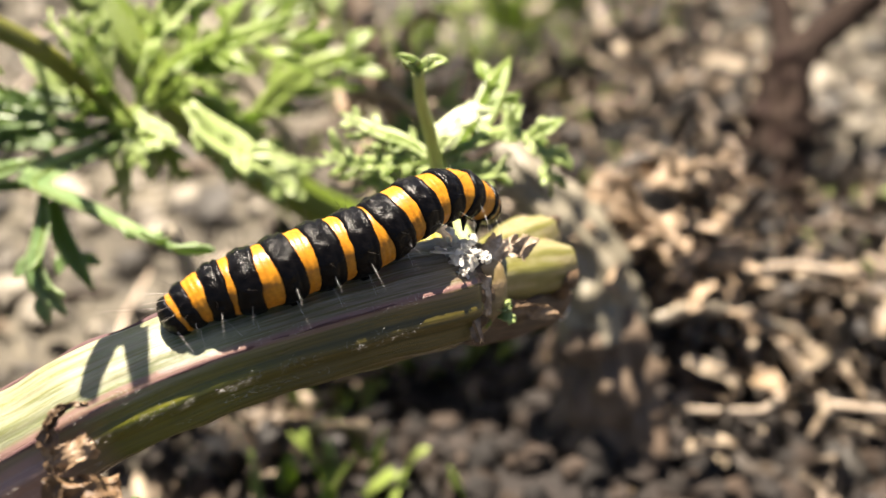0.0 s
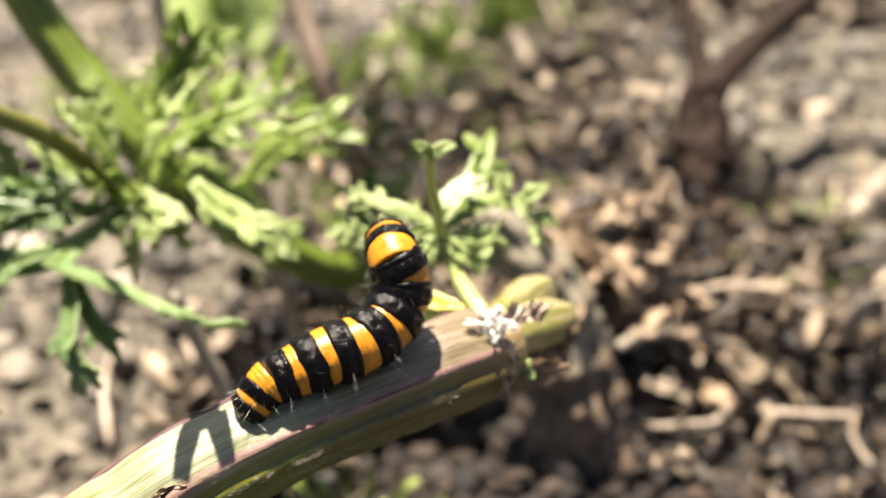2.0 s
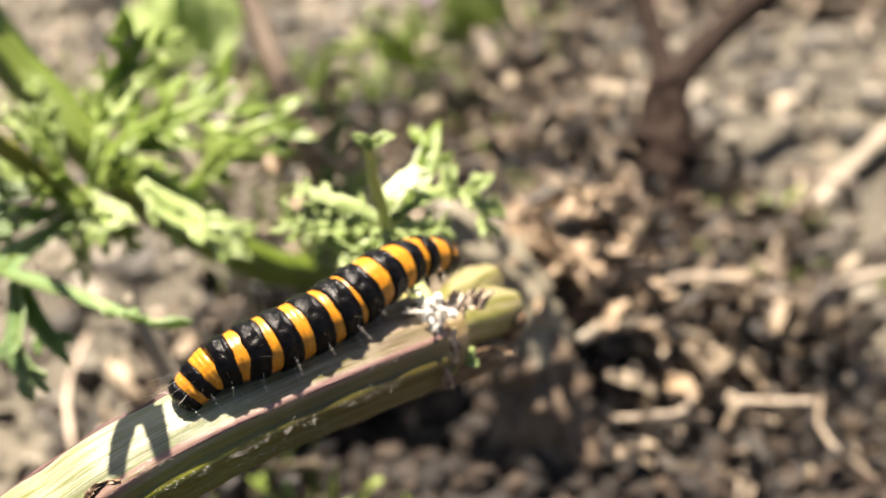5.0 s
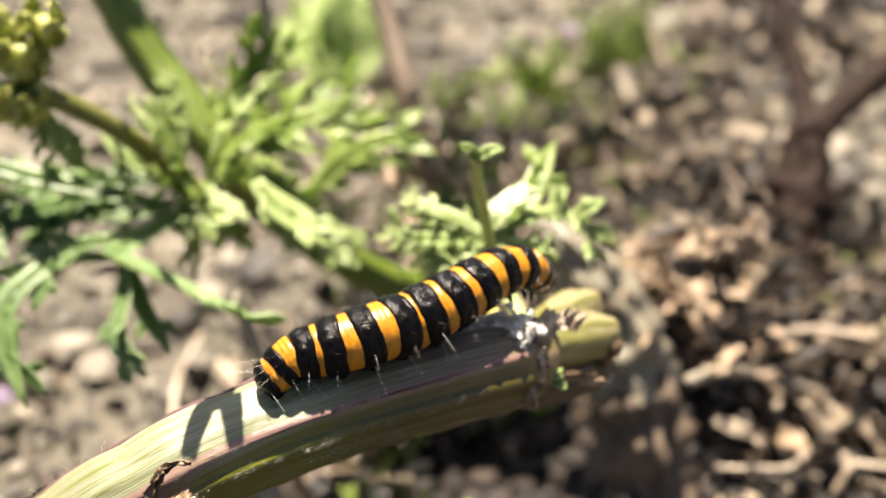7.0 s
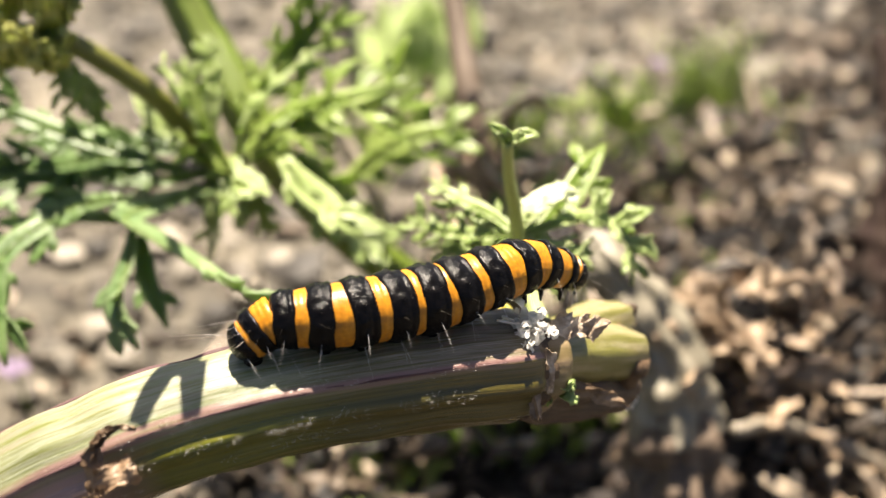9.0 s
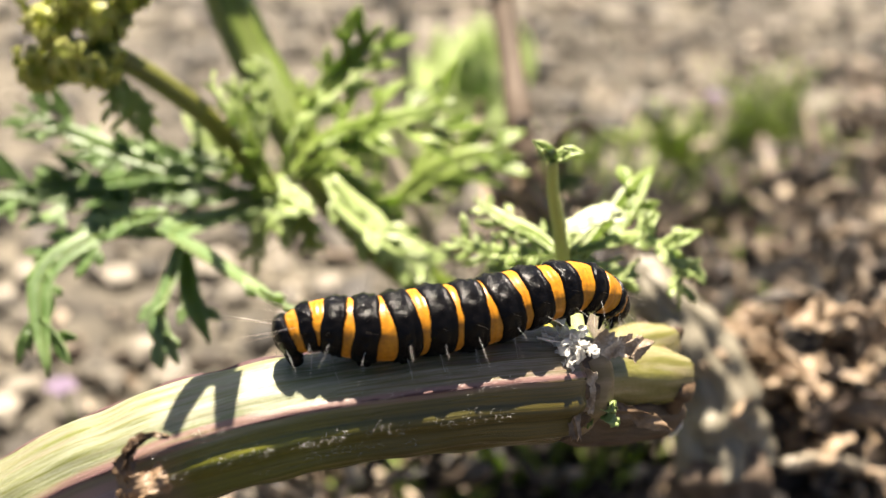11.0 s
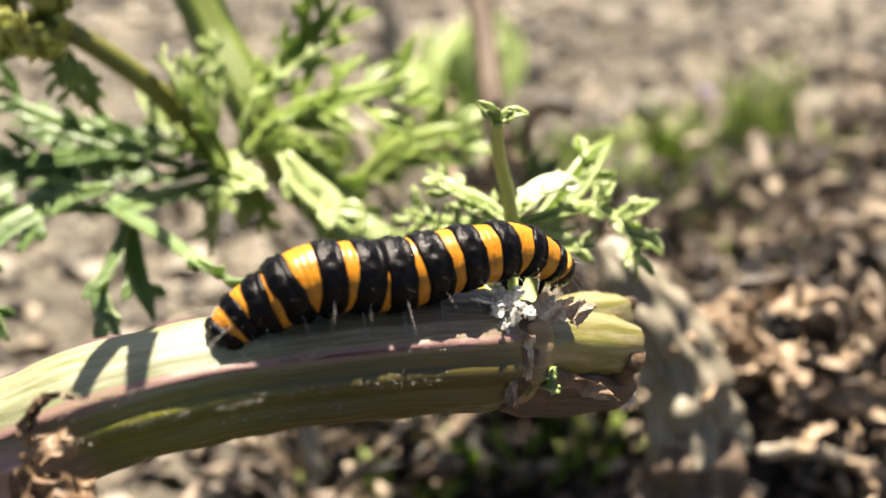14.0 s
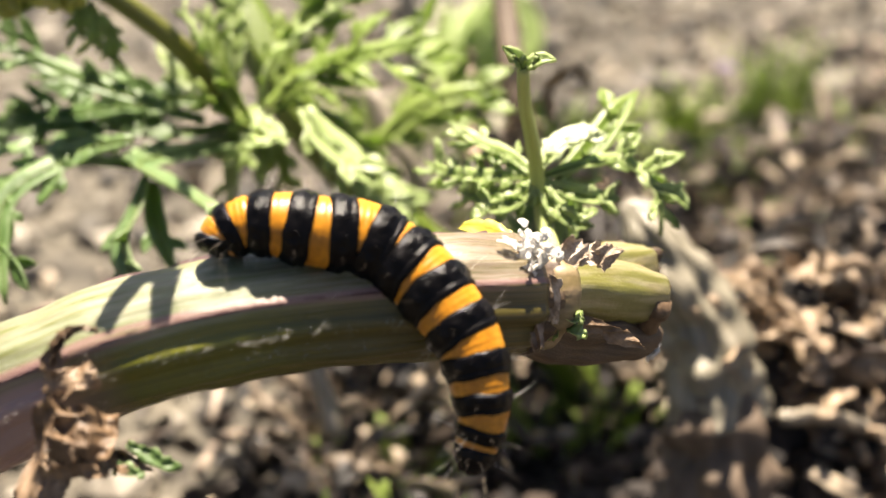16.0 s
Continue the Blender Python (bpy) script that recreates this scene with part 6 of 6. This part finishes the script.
    spine(15.1, (-16.2, 58.3, 53.9), (-15.9, 59.0, 54.9), (-15.0, 59.5, 55.5), (-12.9, 60.2, 55.7), (-10.8, 60.8, 55.8), (-9.0, 61.9, 55.7), (-7.2, 62.7, 55.6), (-5.2, 62.6, 55.5), (-3.4, 61.6, 54.8), (-2.9, 60.1, 53.8), (-3.2, 58.7, 52.5), (-3.9, 57.5, 51.4), (-4.1, 56.6, 50.3), (-3.9, 55.9, 49.3))
    spine(15.2, (-16.2, 58.2, 53.9), (-16.0, 58.9, 54.9), (-15.1, 59.5, 55.5), (-13.1, 60.1, 55.7), (-10.8, 60.7, 55.7), (-9.1, 61.8, 55.5), (-7.6, 62.2, 55.3), (-5.5, 61.6, 55.5), (-3.9, 59.9, 54.7), (-4.1, 58.1, 53.4), (-4.9, 56.7, 52.8), (-6.0, 55.3, 51.7), (-6.8, 54.3, 50.9), (-7.3, 52.9, 48.9))
    spine(15.3, (-16.1, 58.4, 54.2), (-15.7, 58.9, 54.8), (-15.0, 59.6, 55.6), (-13.1, 60.1, 55.6), (-11.1, 60.6, 55.7), (-9.4, 61.4, 55.6), (-6.8, 61.0, 55.1), (-6.3, 58.9, 53.2), (-7.3, 56.8, 52.0), (-9.2, 55.2, 51.5), (-10.8, 53.8, 50.8), (-12.7, 52.6, 50.1), (-13.4, 51.6, 49.0), (-13.7, 50.9, 48.1))
    spine(15.4, (-16.0, 58.2, 53.7), (-16.0, 59.0, 54.9), (-15.2, 59.6, 55.6), (-13.2, 60.2, 55.8), (-11.1, 60.6, 55.6), (-8.8, 61.2, 55.7), (-6.6, 59.9, 55.3), (-5.7, 58.0, 53.7), (-6.2, 56.1, 52.2), (-7.3, 54.2, 50.6), (-8.1, 52.8, 49.3), (-8.9, 51.5, 47.9), (-9.2, 50.5, 46.4), (-9.3, 49.9, 45.4))
    spine(15.5, (-16.1, 58.2, 53.6), (-16.2, 59.0, 54.9), (-15.3, 59.6, 55.5), (-13.2, 60.2, 55.8), (-11.1, 60.7, 55.7), (-8.7, 60.7, 55.8), (-6.5, 59.3, 55.4), (-5.7, 57.5, 53.5), (-6.2, 55.9, 52.0), (-6.8, 54.3, 50.3), (-7.1, 53.0, 48.5), (-7.0, 52.0, 46.6), (-6.9, 51.4, 45.2), (-6.9, 50.9, 43.9))
    spine(15.6, (-16.2, 58.5, 54.1), (-16.1, 59.1, 55.1), (-15.5, 59.6, 55.8), (-13.3, 60.2, 55.8), (-11.0, 60.4, 55.5), (-8.9, 61.0, 55.1), (-6.9, 61.4, 54.3), (-4.9, 61.3, 53.5), (-2.2, 61.4, 53.1), (0.6, 61.9, 53.1), (2.7, 62.7, 52.6), (4.4, 63.6, 51.6), (5.3, 64.2, 50.5), (5.4, 64.3, 49.3))
    spine(15.7, (-16.2, 58.2, 53.7), (-16.2, 59.1, 55.1), (-15.3, 59.6, 55.6), (-13.2, 60.1, 55.7), (-11.1, 60.6, 55.6), (-8.9, 61.3, 55.3), (-7.1, 61.4, 54.6), (-5.9, 60.8, 53.5), (-4.5, 59.8, 51.9), (-4.0, 59.0, 50.5), (-3.9, 58.2, 48.8), (-4.4, 57.5, 46.7), (-4.7, 56.9, 45.0), (-4.9, 56.6, 43.8))
    spine(15.8, (-16.2, 58.2, 53.8), (-16.2, 59.1, 55.1), (-15.3, 59.6, 55.6), (-13.2, 60.2, 55.9), (-10.9, 60.6, 55.6), (-8.8, 61.4, 55.2), (-6.9, 61.3, 54.4), (-4.9, 60.6, 53.5), (-3.1, 59.8, 52.2), (-1.5, 58.9, 50.7), (-0.6, 57.9, 49.0), (-0.2, 56.8, 47.2), (-0.0, 55.8, 45.6), (0.1, 55.2, 44.6))
    spine(16.0, (-16.4, 58.6, 54.2), (-16.3, 59.2, 55.2), (-15.2, 59.8, 55.8), (-13.1, 60.3, 55.9), (-10.8, 60.8, 55.5), (-8.6, 61.6, 55.1), (-6.6, 61.7, 54.1), (-4.5, 61.0, 53.1), (-2.6, 59.9, 51.7), (-1.1, 58.9, 50.2), (-0.3, 57.8, 48.4), (0.1, 56.9, 46.6), (-0.1, 56.0, 45.1), (-0.3, 55.4, 44.1))
    for ob, poses in rows.values():
        walk(ob, list(zip(times, poses)))

    # the second caterpillar, behind the stem: it creeps along, and once dips its head below
    line = smooth_line([p[:3] for p in STEM_LINE], 200)
    tan, ups, side = frames_along(line, (0.1, 0.2, 1), 0.82)
    rad = np.interp(np.linspace(0, 1, 200), np.linspace(0, 1, len(STEM_LINE)), [p[3] for p in STEM_LINE])
    times2, rows2 = [], {}
    for t, first, angle, dip in ((0, 98, 2.4, 0), (6.2, 98, 2.3, 0), (6.7, 94, 1.80, 0), (7.1, 94, 1.79, 0), (7.5, 95, 2.1, 0), (8.5, 98, 2.4, 0), (10.5, 98, 2.2, 0), (14.4, 121, 2.2, 0), (14.6, 122, 2.25, 0.85), (14.75, 122, 2.25, 1.25), (14.9, 124, 2.25, 1.0), (15.0, 123, 2.2, 0), (16, 123, 2.2, 0)):
        points = []
        for k in range(9):
            i = first + k * 5
            off = ups[i] * math.cos(angle) + side[i] * math.sin(angle)
            p = line[i] + off * (rad[i] + 2.0)
            points.append(p + np.array((0, -0.4, -1.0)) * dip * max(0, k - 6) ** 1.3 * 1.5)
        times2.append(t)
        pose_pieces(HIDDEN, HIDDEN_PIECES, points, ups[first] * math.cos(angle) + side[first] * math.sin(angle), rows2, np.linspace(0, 1, 9))
    for ob, poses in rows2.values():
        walk(ob, list(zip(times2, poses)))


motions()
